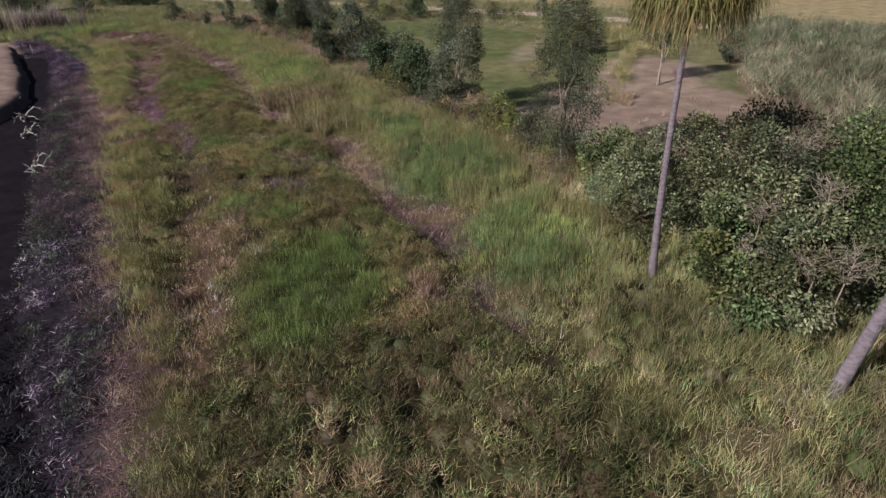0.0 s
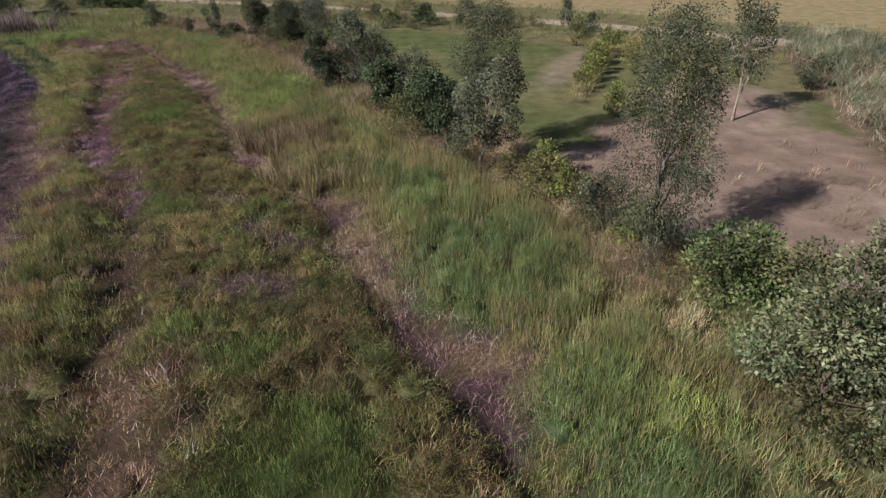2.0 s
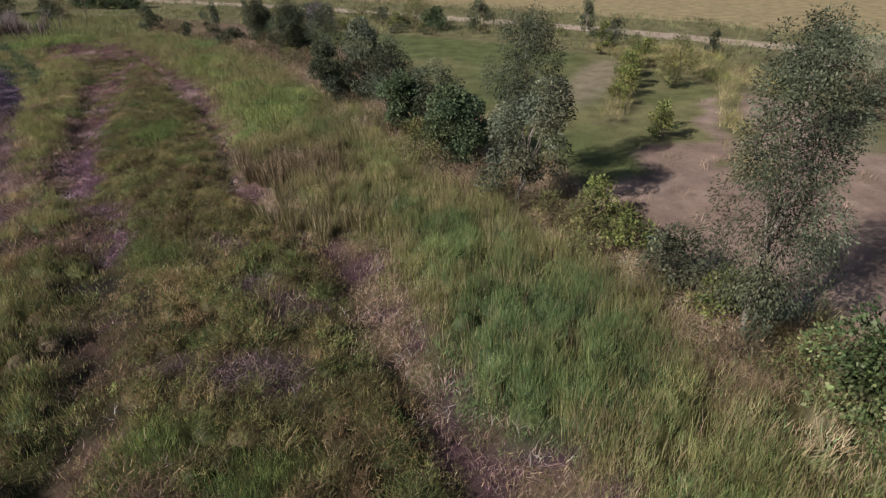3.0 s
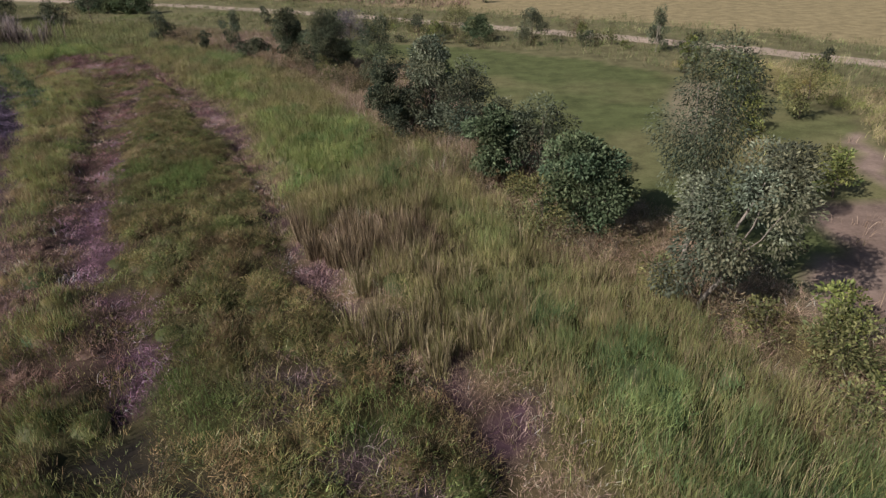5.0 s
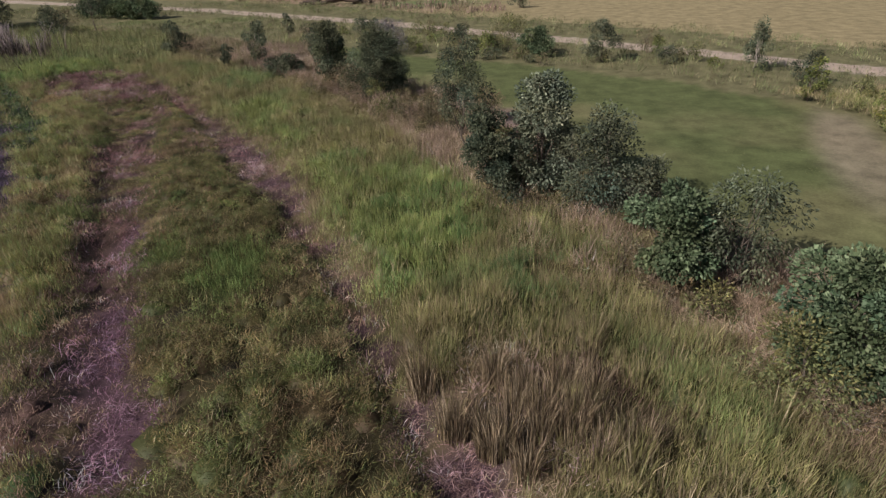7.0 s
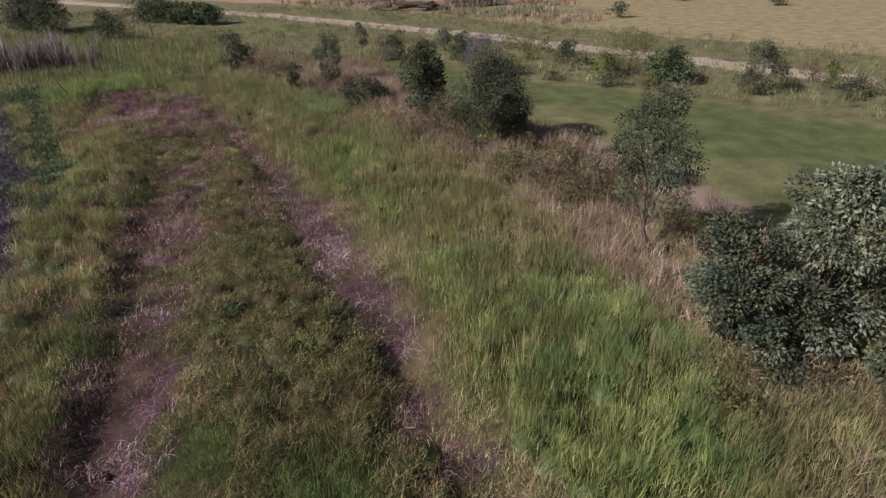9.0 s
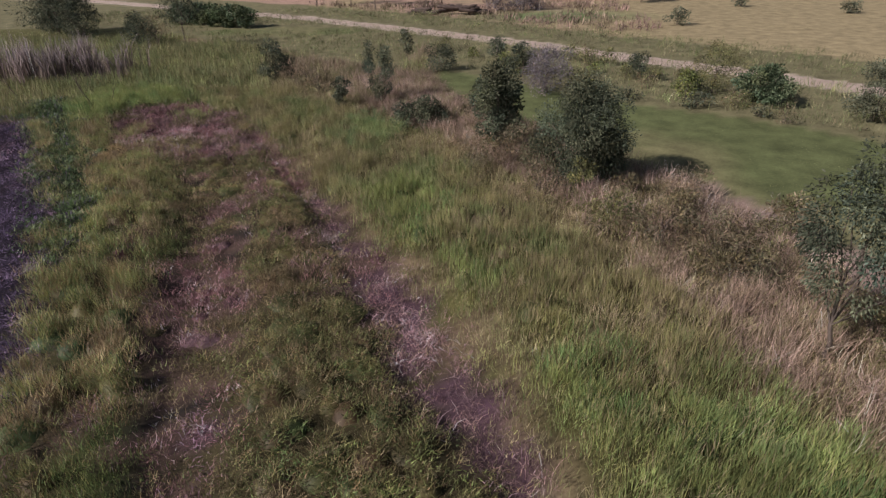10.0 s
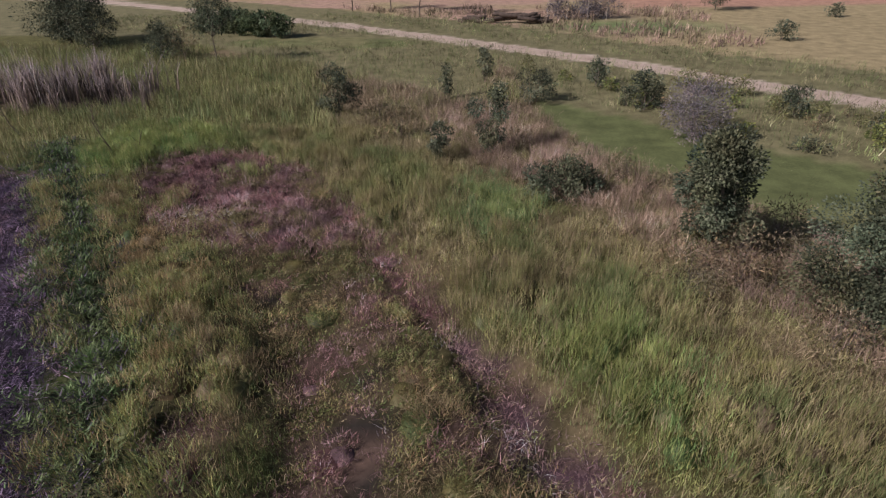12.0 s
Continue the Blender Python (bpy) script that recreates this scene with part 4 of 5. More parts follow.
meadow("rust_grass", "warm brown dying grass", 150, (beside(BANK, -2), beside(DEAD_B, 2), 4, 22.5), 800, ["rust"],
       (0.14, 0.4), 0.0125, (0.2, 1.2), [(0.2, 0.135, 0.088), (0.27, 0.185, 0.125), (0.13, 0.088, 0.06), (0.14, 0.125, 0.058), (0.22, 0.145, 0.11)], DRY, 1.6, spread=3.1, odd=PINK[1], blur=0.3, simple=True, rough=0.42, mound=(0.6, 0.4), shade=1.2, core=0.5)
meadow("rust_grass", "reddish-brown dying grass", 115, (beside(BANK, -2), beside(DEAD_B, 2), 22, 37), 780, ["rust"],
       (0.12, 0.36), 0.012, (0.3, 1.4), RUST, DRY, 1.6, spread=3.1, odd=PINK[1], blur=0.25, simple=True, rough=0.42, mound=(0.6, 0.32), shade=1.1, core=0.5)
meadow("rust_grass", "pinkish-brown dying grass", 141, (beside(BANK, -2), beside(DEAD_B, 2), 36.5, 68), 800, ["rust"],
       (0.1, 0.34), 0.0125, (0.2, 1.3), [(0.225, 0.12, 0.12), (0.285, 0.16, 0.165), (0.14, 0.076, 0.082), (0.31, 0.195, 0.215), (0.15, 0.13, 0.066)], DRY, 1.4, spread=3.1, odd=PINK[1], blur=0.25, simple=True, rough=0.42, mound=(0.6, 0.32), shade=1.1, core=0.5)
meadow("edge_litter", "fine pinkish-brown dead stems along the ditch bank", 138, (beside(BANK, -3.5), beside(BANK, 2), 3, 51), 800, ["litter"],
       (0.1, 0.34), 0.0095, (0.7, 2.6), [(0.21, 0.13, 0.13), (0.14, 0.09, 0.11), (0.29, 0.185, 0.175), (0.06, 0.04, 0.05), (0.31, 0.215, 0.205)], DRY, 1.2, spread=3.1, odd=PURPLE[0], blur=0.3, simple=True, rough=0.4, mound=(0.6, 0.16))
# near-black tints among the purple stand for shade on the bank
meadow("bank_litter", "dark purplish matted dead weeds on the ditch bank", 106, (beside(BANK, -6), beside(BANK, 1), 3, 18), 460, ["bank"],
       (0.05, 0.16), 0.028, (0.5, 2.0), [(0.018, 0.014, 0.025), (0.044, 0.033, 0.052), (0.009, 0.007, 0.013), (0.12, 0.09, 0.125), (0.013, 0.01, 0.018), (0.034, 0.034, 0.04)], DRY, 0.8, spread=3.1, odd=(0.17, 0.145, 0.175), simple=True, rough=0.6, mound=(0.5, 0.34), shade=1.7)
meadow("bank_litter", "brown matted dead weeds on the ditch bank", 149, (beside(BANK, -6), beside(BANK, 1), 17, 44), 420, ["bank"],
       (0.08, 0.28), 0.0125, (0.5, 2.2), [(0.065, 0.044, 0.056), (0.12, 0.08, 0.095), (0.025, 0.018, 0.025), (0.21, 0.14, 0.15), (0.036, 0.025, 0.033)], DRY, 1.2, spread=3.1, odd=(0.05, 0.07, 0.045), simple=True, rough=0.5, mound=(0.6, 0.22), shade=1.1)
meadow("lilac_litter", "flattened lilac-grey dead weeds on the ditch bank", 139, (beside(BANK, -6), beside(BANK, 1), 41, 66), 620, ["bank"],
       (0.08, 0.26), 0.017, (0.6, 2.4), [(0.04, 0.03, 0.052), (0.1, 0.075, 0.125), (0.19, 0.14, 0.21), (0.03, 0.023, 0.038), (0.16, 0.105, 0.135)], DRY, 1.0, spread=3.1, odd=(0.03, 0.024, 0.04), simple=True, rough=0.55, mound=(0.6, 0.25), shade=1.5)
meadow("bank_weeds", "dark grey-green leafy weeds in the ditch", 107, (beside(BANK, -4), beside(BANK, 0), 3, 40), 420, ["bank"],
       (0.05, 0.15), 0.038, (0.3, 1.4), [(0.035, 0.048, 0.035), (0.06, 0.08, 0.055), (0.1, 0.115, 0.085)], GRASS, 1.2, spread=3.1, patchy=0.57, simple=True, mound=(0.7, 0.4))
# these weeds have the ditch's shade put into their dark tints
meadow("ditch_weeds", "blue-grey weeds in the ditch, darkened for the shade there", 137, (beside(BANK, -7), beside(BANK, -1), 3, 12.5), 620, ["water"],
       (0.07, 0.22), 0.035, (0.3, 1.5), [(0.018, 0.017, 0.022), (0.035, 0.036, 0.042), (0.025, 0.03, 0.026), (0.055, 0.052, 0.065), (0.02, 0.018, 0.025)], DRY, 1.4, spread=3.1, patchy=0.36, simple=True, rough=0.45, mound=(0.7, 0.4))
meadow("edge_weeds", "dark green leafy weeds along the ditch", 120, (beside(BANK, -1), beside(BANK, 3.5), 40, 68), 1300, ["fringe"],
       (0.08, 0.22), 0.042, (0.4, 1.2), [(0.05, 0.084, 0.037), (0.075, 0.12, 0.05), (0.12, 0.155, 0.068)], GRASS, 1.4, spread=3.1, odd=PURPLE[1], blur=0.6, simple=True, rough=0.35, mound=(0.9, 0.5))
meadow("near_grass", "rough grass behind the start of the flight", 146, (flat(-5), flat(20), -12, 5), 70, ["weeds", "tall", "left", "mixed", "straw", "rust", "lush"],
       (0.1, 0.4), 0.02, (0.1, 1.0), [OLIVE[0], OLIVE[2], OLIVE[1], GREEN[1], OLIVE[3]], GRASS, 2.0, spread=3.1, simple=True, mound=(1.0, 0.5))
meadow("yellow_strip", "strip of tall yellow grass across the lawn", 121, (flat(5), flat(17), 30, 55), 420, ["verge"],
       (0.2, 0.5), 0.016, (0.2, 1.0), [YELLOW_GREEN[1], STRAW[2], (0.3, 0.25, 0.15), YELLOW_GREEN[0]], DRY, 1.6, spread=3.1, simple=True, mound=(0.9, 0.6), shade=0.7)
meadow("reeds", "dry brown standing reeds", 108, (flat(-14), flat(-3), 27, 37), 70, ["reeds"],
       (0.5, 1.15), 0.015, (0.1, 0.9), [(0.16, 0.115, 0.075), (0.24, 0.18, 0.12), (0.12, 0.115, 0.05), (0.3, 0.23, 0.18)], DRY, 1.2, spread=3.1, odd=(0.07, 0.05, 0.035), blur=0.5)
meadow("reed_litter", "pinkish dead litter under the reeds", 136, (flat(-14), flat(-3), 27, 37), 420, ["reeds"],
       (0.1, 0.5), 0.016, (0.3, 1.5), [RUST[2], OLIVE[1], PINK[1], STRAW[2], OLIVE[0]], DRY, 1.0, spread=3.1, blur=0.5, simple=True, rough=0.32)
meadow("seeding_reeds", "pale seeding reeds at the far end of the field", 118, (flat(-58), flat(-43), 71, 80), 60, ["reeds"],
       (0.8, 3.2), 0.045, (0.05, 0.4), [(0.1, 0.078, 0.065), (0.2, 0.155, 0.15), (0.12, 0.1, 0.07), (0.16, 0.12, 0.11)], DRY, 1.6, spread=3.1, odd=(0.06, 0.05, 0.045), blur=1.5, rough=0.5, patchy=0.45, shade=1.2, plume=(0.5, 0.42, 0.44))
meadow("cane_patch", "tall grey-green cane grass beside the clearing", 109, (flat(14), flat(36), 20, 60), 260, ["cane"],
       (0.3, 0.7), 0.026, (0.2, 1.2), [(0.1, 0.125, 0.078), (0.145, 0.16, 0.105), (0.2, 0.19, 0.135), (0.12, 0.14, 0.088)], DRY, 2.0, spread=3.1, odd=(0.24, 0.185, 0.145), simple=True, rough=0.25, mound=(1.5, 1.7), shade=1.0)
meadow("dry_cane", "pale pinkish dry cane grass at the edge of the clearing", 140, (flat(12), flat(30), 11, 48), 480, ["cane"],
       (0.25, 0.7), 0.017, (0.3, 1.4), [(0.31, 0.23, 0.18), (0.25, 0.185, 0.14), (0.18, 0.15, 0.105), (0.35, 0.265, 0.21)], DRY, 2.4, spread=3.1, odd=(0.12, 0.1, 0.07), patchy=0.47, simple=True, mound=(1.1, 0.9), shade=0.8)
meadow("lawn_grass", "short mown green lawn", 110, (beside(ROW, -0.5), flat(16), 30, 68), 90, ["lawn"],
       (0.02, 0.05), 0.022, (0.5, 1.4), [(0.088, 0.106, 0.044), (0.103, 0.118, 0.048), (0.135, 0.136, 0.066)], GRASS, 4.0, spread=3.1, loose=0.2, simple=True)
meadow("verge_grass", "rough yellowing grass beside the track", 111, (flat(-75), flat(34), 44, 114), 42, ["verge"],
       (0.12, 0.55), 0.026, (0.1, 0.8), [(0.12, 0.15, 0.063), (0.18, 0.19, 0.085), (0.26, 0.225, 0.145), (0.14, 0.165, 0.072), (0.21, 0.18, 0.11), (0.11, 0.135, 0.06)], DRY, 1.8, spread=3.1, odd=(0.13, 0.105, 0.065), loose=0.16, simple=True, rough=0.2, mound=(1.1, 0.5), shade=1.0)
meadow("field_stubble", "pale dry stubble of the far field", 112, (flat(-60), flat(50), 78, 122), 6, ["field"],
       (0.02, 0.06), 0.05, (0.3, 1.0), [(0.3, 0.245, 0.145), (0.27, 0.22, 0.125), (0.22, 0.2, 0.1)], DRY, 7.0, spread=3.1, loose=0.3, simple=True, rough=0.12)
meadow("far_brush", "mauve-brown dry undergrowth beyond the track", 152, (flat(-64), flat(-2), 96, 124), 9, ["field"],
       (0.3, 0.9), 0.09, (0.1, 0.7), [(0.27, 0.18, 0.15), (0.2, 0.14, 0.12), (0.33, 0.24, 0.19), (0.17, 0.14, 0.09)], DRY, 5.0, spread=3.1, odd=(0.1, 0.08, 0.06), loose=0.3, patchy=0.47, simple=True, shade=0.8)
meadow("edge_grass", "thin dry grass at the edge of the bare clearing", 113, (beside(ROW, -1), flat(20), 18, 60), 12, ["bare"],
       (0.15, 0.6), 0.014, (0.3, 1.0), STRAW, DRY, 2.0, spread=3.1, patchy=0.56)


def grass_clump(x, y, tall, reach, seed, label, colours, count=240):
    """A fan-shaped clump of stiff dry blades rising from one root."""
    rng = np.random.RandomState(seed)
    top = thing("grass_tussock", x, y, label, "grass tussock", "dry tussocks")
    r = 0.22 * np.sqrt(rng.rand(count))
    a = rng.rand(count) * 2 * math.pi
    way = a + 0.5 * rng.randn(count)
    h = tall * (0.3 + 0.65 * rng.rand(count))
    c = shades(rng, count, colours, 0.3)
    me = blade_mesh("tuft", rng, r * np.cos(a), r * np.sin(a), np.full(count, -0.03), h, 0.009 + 0.007 * rng.rand(count), reach * (0.1 + 0.9 * rng.rand(count)), way, c, DRY)
    part("tuft", me, top)


fan = np.random.RandomState(55)
BROWN_REED = [(0.3, 0.225, 0.15), (0.44, 0.35, 0.25), (0.17, 0.135, 0.075), (0.07, 0.05, 0.035), (0.09, 0.065, 0.045)]
TAN_REED = [(0.36, 0.29, 0.18), (0.24, 0.22, 0.1), (0.44, 0.36, 0.25), (0.14, 0.14, 0.057), (0.09, 0.08, 0.04)]
for i in range(30):
    x, y = -8.3 + 1.4 * fan.randn(), 32.0 + 1.2 * fan.randn()
    x = max(x, float(B_RIGHT(y)) + 0.1)
    grass_clump(x, y, 1.05 + 0.6 * fan.rand(), 0.34, 600 + i, "fan-shaped brown dry reed tussock in flattened litter", BROWN_REED, 190)
for i in range(34):
    x, y = -4.9 + 1.5 * fan.randn(), 29.4 + 1.5 * fan.randn()
    x = max(x, float(B_RIGHT(y)) + 0.4)
    grass_clump(x, y, 0.9 + 0.5 * fan.rand(), 0.45, 640 + i, "fan-shaped tan tussock of half-dry tall grass", TAN_REED, 150)
for i in range(16):
    x, y = -8.2 + 3.4 * fan.rand(), 26.6 + 2.2 * fan.rand()
    grass_clump(x, y, 0.8 + 0.6 * fan.rand(), 0.4, 760 + i, "fan-shaped green-tan tussock at the edge of a worn strip", TAN_REED, 150)
for i in range(36):
    y = 34 + 28 * fan.rand()
    x = float(B_RIGHT(y)) + 0.8 + (float(TALL(y)) - float(B_RIGHT(y))) * fan.rand()
    grass_clump(x, y, 0.7 + 0.4 * fan.rand(), 0.6, 680 + i, "loose green-tan tussock in the tall grass", TAN_REED[1:] + [(0.17, 0.21, 0.07)], 120)
for i in range(12):
    x, y = 9.9 + 0.5 * fan.randn(), 31.0 + 1.1 * fan.randn()
    grass_clump(x, y, 0.5 + 0.4 * fan.rand(), 0.7, 720 + i, "pale dry straw tussock on the bare clearing", [(0.36, 0.27, 0.19), (0.28, 0.21, 0.15), (0.42, 0.33, 0.24)], 90)


# ---------------------------------------------------------------- trees and shrubs
PALETTES = {
    "gum": [(0.068, 0.081, 0.051), (0.106, 0.118, 0.08), (0.047, 0.058, 0.037)],
    "dark": [(0.05, 0.06, 0.039), (0.078, 0.088, 0.057), (0.108, 0.116, 0.08)],
    "thicket": [(0.08, 0.102, 0.052), (0.125, 0.138, 0.08), (0.175, 0.18, 0.115), (0.05, 0.074, 0.034), (0.15, 0.142, 0.092)],
    "big": [(0.05, 0.073, 0.038), (0.08, 0.108, 0.058), (0.125, 0.155, 0.09)],
    "broad": [(0.085, 0.096, 0.066), (0.13, 0.14, 0.1), (0.06, 0.07, 0.046), (0.14, 0.15, 0.108)],
    "pale": [(0.11, 0.125, 0.088), (0.16, 0.175, 0.125), (0.08, 0.093, 0.062)],
    "scrub": [(0.09, 0.08, 0.045), (0.14, 0.122, 0.066), (0.058, 0.054, 0.03), (0.2, 0.17, 0.1)],
    "round": [(0.046, 0.057, 0.037), (0.07, 0.083, 0.052), (0.098, 0.108, 0.072)],
    "leafy": [(0.075, 0.105, 0.042), (0.11, 0.138, 0.058), (0.05, 0.075, 0.03), (0.135, 0.145, 0.08)],
    "olive": [(0.12, 0.12, 0.052), (0.16, 0.155, 0.07), (0.085, 0.095, 0.042)],
    "yellow": [(0.12, 0.14, 0.045), (0.17, 0.18, 0.06), (0.085, 0.105, 0.04)],
    "grey": [(0.13, 0.115, 0.13), (0.19, 0.17, 0.185), (0.09, 0.08, 0.09)],
    "brown": [(0.15, 0.115, 0.072), (0.22, 0.17, 0.115), (0.1, 0.095, 0.05), (0.08, 0.062, 0.042)],
}
# leaf length, breadth, droop, leaves to a square metre of outline
SHAPES = {"gum": (0.115, 0.36, 0.9, 600), "dark": (0.1, 0.5, 0.3, 620), "thicket": (0.1, 0.52, 0.3, 700), "big": (0.125, 0.6, 0.35, 950), "broad": (0.115, 0.48, 0.7, 760), "round": (0.1, 0.55, 0.3, 1150), "pale": (0.12, 0.5, 0.5, 800), "scrub": (0.1, 0.3, 0.0, 480), "leafy": (0.11, 0.6, 0.3, 620), "olive": (0.1, 0.4, 0.0, 420),
          "yellow": (0.11, 0.55, 0.2, 420), "grey": (0.13, 0.2, 0.0, 700), "brown": (0.125, 0.2, 0.0, 280)}


def profile(kind, s):
    """Breadth of the crown at s, from its foot (0) to its top (1)."""
    if kind == "gum":
        return 0.72 + 0.45 * math.sin(math.pi * (0.12 + 0.8 * s)) - 0.3 * s * s
    if kind in ("broad", "pale"):
        return 0.5 + 0.55 * math.sin(math.pi * (0.25 + 0.62 * s)) - 0.12 * s
    if kind in ("grey", "olive", "brown", "yellow", "scrub"):
        return math.sin(math.pi * (0.2 + 0.72 * s)) ** 0.7
    return math.sin(math.pi * (0.17 + 0.76 * s)) ** 0.8


def tree(name, label, category, x, y, tall, foot, radius, kind, seed, group="", lean=(0, 0), bark=None, near=1.0, stretch=1.0, ragged=0.4):
    """A tree or shrub: a trunk with limbs to each clump of leaves, and a crown of single leaves with gaps."""
    rng = np.random.RandomState(seed)
    top = thing(name, x, y, label, category, group)
    near = near * min(1.0, 30.0 / max(y - 44, 1.0)) ** 1.5
    size, aspect, droop, dense = SHAPES[kind]
    size = 1.05 * size / near ** 0.5
    span = tall - foot
    count = int(max(20, 3.2 * (radius * 2) * span * (1.5 if kind == "gum" else 1.25)))
    count = min(count, 90)
    clumps = []
    for i in range(count):
        s = (i + rng.rand()) / count
        s = s ** 0.9
        a = rng.rand() * 2 * math.pi
        edge = radius * profile(kind, s) * (1 - 0.5 * ragged + ragged * rng.rand())
        r = edge * math.sqrt(rng.rand() * 0.88 + 0.02)
        c = np.array([r * math.cos(a) * stretch + lean[0] * s, r * math.sin(a) + lean[1] * s, foot + span * (0.08 + 0.86 * s)])
        clumps.append((c, radius * ((0.2 if kind == "thicket" else 0.26) + 0.2 * rng.rand()) * (0.75 + 0.25 * profile(kind, s))))
    spots, outs = [], []
    total = int(dense * near * 2 * radius * span * 1.3)
    weights = np.array([q[1] ** 2 for q in clumps])
    share = np.maximum(6, total * weights / weights.sum()).astype(int)
    mid = np.array([lean[0] * 0.5, lean[1] * 0.5, foot + span * 0.45])
    for (c, r), n in zip(clumps, share):
        d = rng.randn(n, 3)
        d /= np.linalg.norm(d, axis=1, keepdims=True)
        q = c + d * (r * (0.35 + 0.75 * rng.rand(n, 1) ** 0.6)) * np.array([1, 1, 0.8 if kind != "gum" else 1.25])
        spots.append(q)
        o = d + 0.6 * (c - mid) / (np.linalg.norm(c - mid) + 0.1)
        outs.append(o)
    spots, outs = np.concatenate(spots), np.concatenate(outs)
    spots[:, 2] = np.maximum(spots[:, 2], 0.05)
    tone = np.exp({"big": 0.18, "thicket": 0.52, "leafy": 0.48, "round": 0.28}.get(kind, 0.36) * rng.randn(len(clumps), 1)) * (1 + np.array([0.07, 0.0, -0.05]) * rng.randn(len(clumps), 1))
    hue = np.repeat(np.clip(tone, 0.3, 1.6), share, axis=0)
    colour = shades(rng, len(spots), PALETTES[kind]) * hue
    part("crown", leaf_mesh("crown", rng, spots, outs, size, aspect, droop, colour, LEAF), top)
    # trunk and limbs
    r0 = (0.009 if kind == "gum" else 0.013) * tall + 0.012
    trunk = crooked(rng, (0, 0, -0.1), (lean[0] * 0.8, lean[1] * 0.8, foot + span * 0.75), 7, 0.05 * tall ** 0.5)
    trunk_r = [r0 * (1 - 0.8 * i / 7) for i in range(8)]
    paths = []
    for j in rng.permutation(len(clumps))[: min(16 if radius > 1.2 else 9, len(clumps))]:
        c = clumps[j][0]
        low = 7 * foot / (foot + span * 0.75)
        k = int(np.clip(max((c[2] / tall) * 7 * rng.uniform(0.45, 0.8), low), 0, 6))
        paths.append((crooked(rng, trunk[k], c, 4, 0.06), [trunk_r[k] * 0.42 * (1 - 0.75 * i / 4) + 0.003 for i in range(5)]))
    wood = bark or (BARK_GUM if kind == "gum" else BARK_DARK)
    if kind == "gum" or tall > 3.4:
        v, t = tubes([(trunk, trunk_r)], 7)
        stem = part("trunk", mesh_of("trunk", v, t, wood, smooth=True), top)
        for path in paths:
            v, t = tubes([path])
            part("limb", mesh_of("limb", v, t, wood, smooth=True), stem)
    else:
        v, t = tubes([(trunk, trunk_r)] + paths)
        part("trunk", mesh_of("trunk", v, t, wood, smooth=True), top)
    return top


GUM = "slender gum tree with drooping grey-green leaves and pale trunk"
ROUND = "rounded dark green shrub in dry grass"
tree("gum_tree", "slender gum tree with drooping grey-green leaves beside bare earth", "tree", 4.75, 20.9, 7.0, 0.3, 1.1, "gum", 1, near=2.7, lean=(0.1, 0.4), ragged=0.4)
tree("gum_tree", "small gum tree with bare white branches on bare earth", "tree", 13.2, 33.8, 5.4, 1.8, 1.1, "gum", 2)
tree("gum_tree", "tall " + GUM, "tree", 1.0, 30.6, 6.1, 2.2, 1.15, "gum", 3, near=2.2, ragged=0.15)
tree("tree", "broad grey-leaved tree with a leaning white trunk", "tree", 0.5, 28.3, 4.5, 0.9, 1.2, "broad", 4, near=1.9, lean=(0.8, -0.3), bark=BARK_GUM)
tree("shrub", "rounded large-leaved dark green shrub in dry grass", "shrub", -1.45, 32.9, 3.1, 0.25, 1.35, "big", 5, near=1.5, ragged=0.12)
tree("shrub", "large-leaved green shrub in a hedge row", "shrub", -3.75, 36.8, 2.95, 0.5, 1.1, "big", 6, near=1.4, ragged=0.2)
tree("gum_tree", "wispy young gum tree", "tree", -2.1, 36.3, 3.4, 0.8, 0.9, "gum", 7, near=1.2, bark=BARK_DARK)
tree("shrub", ROUND + " row", "shrub", -4.5, 40.9, 3.8, 0.1, 1.4, "dark", 8, near=1.3)
tree("shrub", "low " + ROUND, "shrub", -2.9, 40.2, 2.3, 0.1, 1.1, "dark", 9, near=1.3)
tree("tree", "upright grey-green tree in the hedge row", "tree", -6.15, 43.1, 4.6, 0.3, 1.2, "pale", 10, near=1.4, bark=BARK_DARK)
tree("tree", "bushy dark green tree at the end of a hedge row", "tree", -8.1, 42.7, 3.4, 0.3, 1.05, "round", 11, near=1.4, ragged=0.3)
tree("gum_tree", "young gum tree with a thin white trunk", "tree", -8.75, 47.0, 5.0, 1.7, 0.95, "gum", 12, near=1.9, bark=BARK_DARK, ragged=0.15)
tree("tree", "dense round dark green tree casting a black shadow", "tree", -13.15, 56.4, 4.1, 0.1, 1.75, "round", 13, near=2.0, ragged=0.12)
tree("tree", "dense dark green tree beside the lawn", "tree", -16.45, 59.2, 4.1, 1.0, 1.15, "round", 14, near=1.2, ragged=0.25)
tree("bush", "twiggy half-dry bush below a dark tree", "bush", -15.9, 58.0, 1.9, 0.05, 1.1, "brown", 30, near=1.2)
tree("shrub", "low spreading dark green shrub", "shrub", -20.3, 63.0, 1.5, 0.1, 1.3, "round", 15, stretch=1.2, near=1.2)
tree("gum_tree", "thin grey gum sapling", "tree", -23.3, 67.6, 3.3, 0.4, 0.75, "gum", 16)
tree("shrub", "compact nearly black green bush", "shrub", -31.8, 73.2, 2.8, 0.2, 1.05, "dark", 17)
tree("shrub", "small green bush in straw grass", "shrub", -25.3, 66.6, 2.0, 0.2, 0.6, "dark", 18)
tree("shrub", "twiggy leafless grey bush", "shrub", -13.9, 71.4, 2.6, 0.2, 1.5, "grey", 19)
tree("shrub", "round olive bush beside the track", "shrub", -4.2, 71.6, 2.7, 0.1, 1.6, "olive", 20, ragged=0.15, near=1.6)
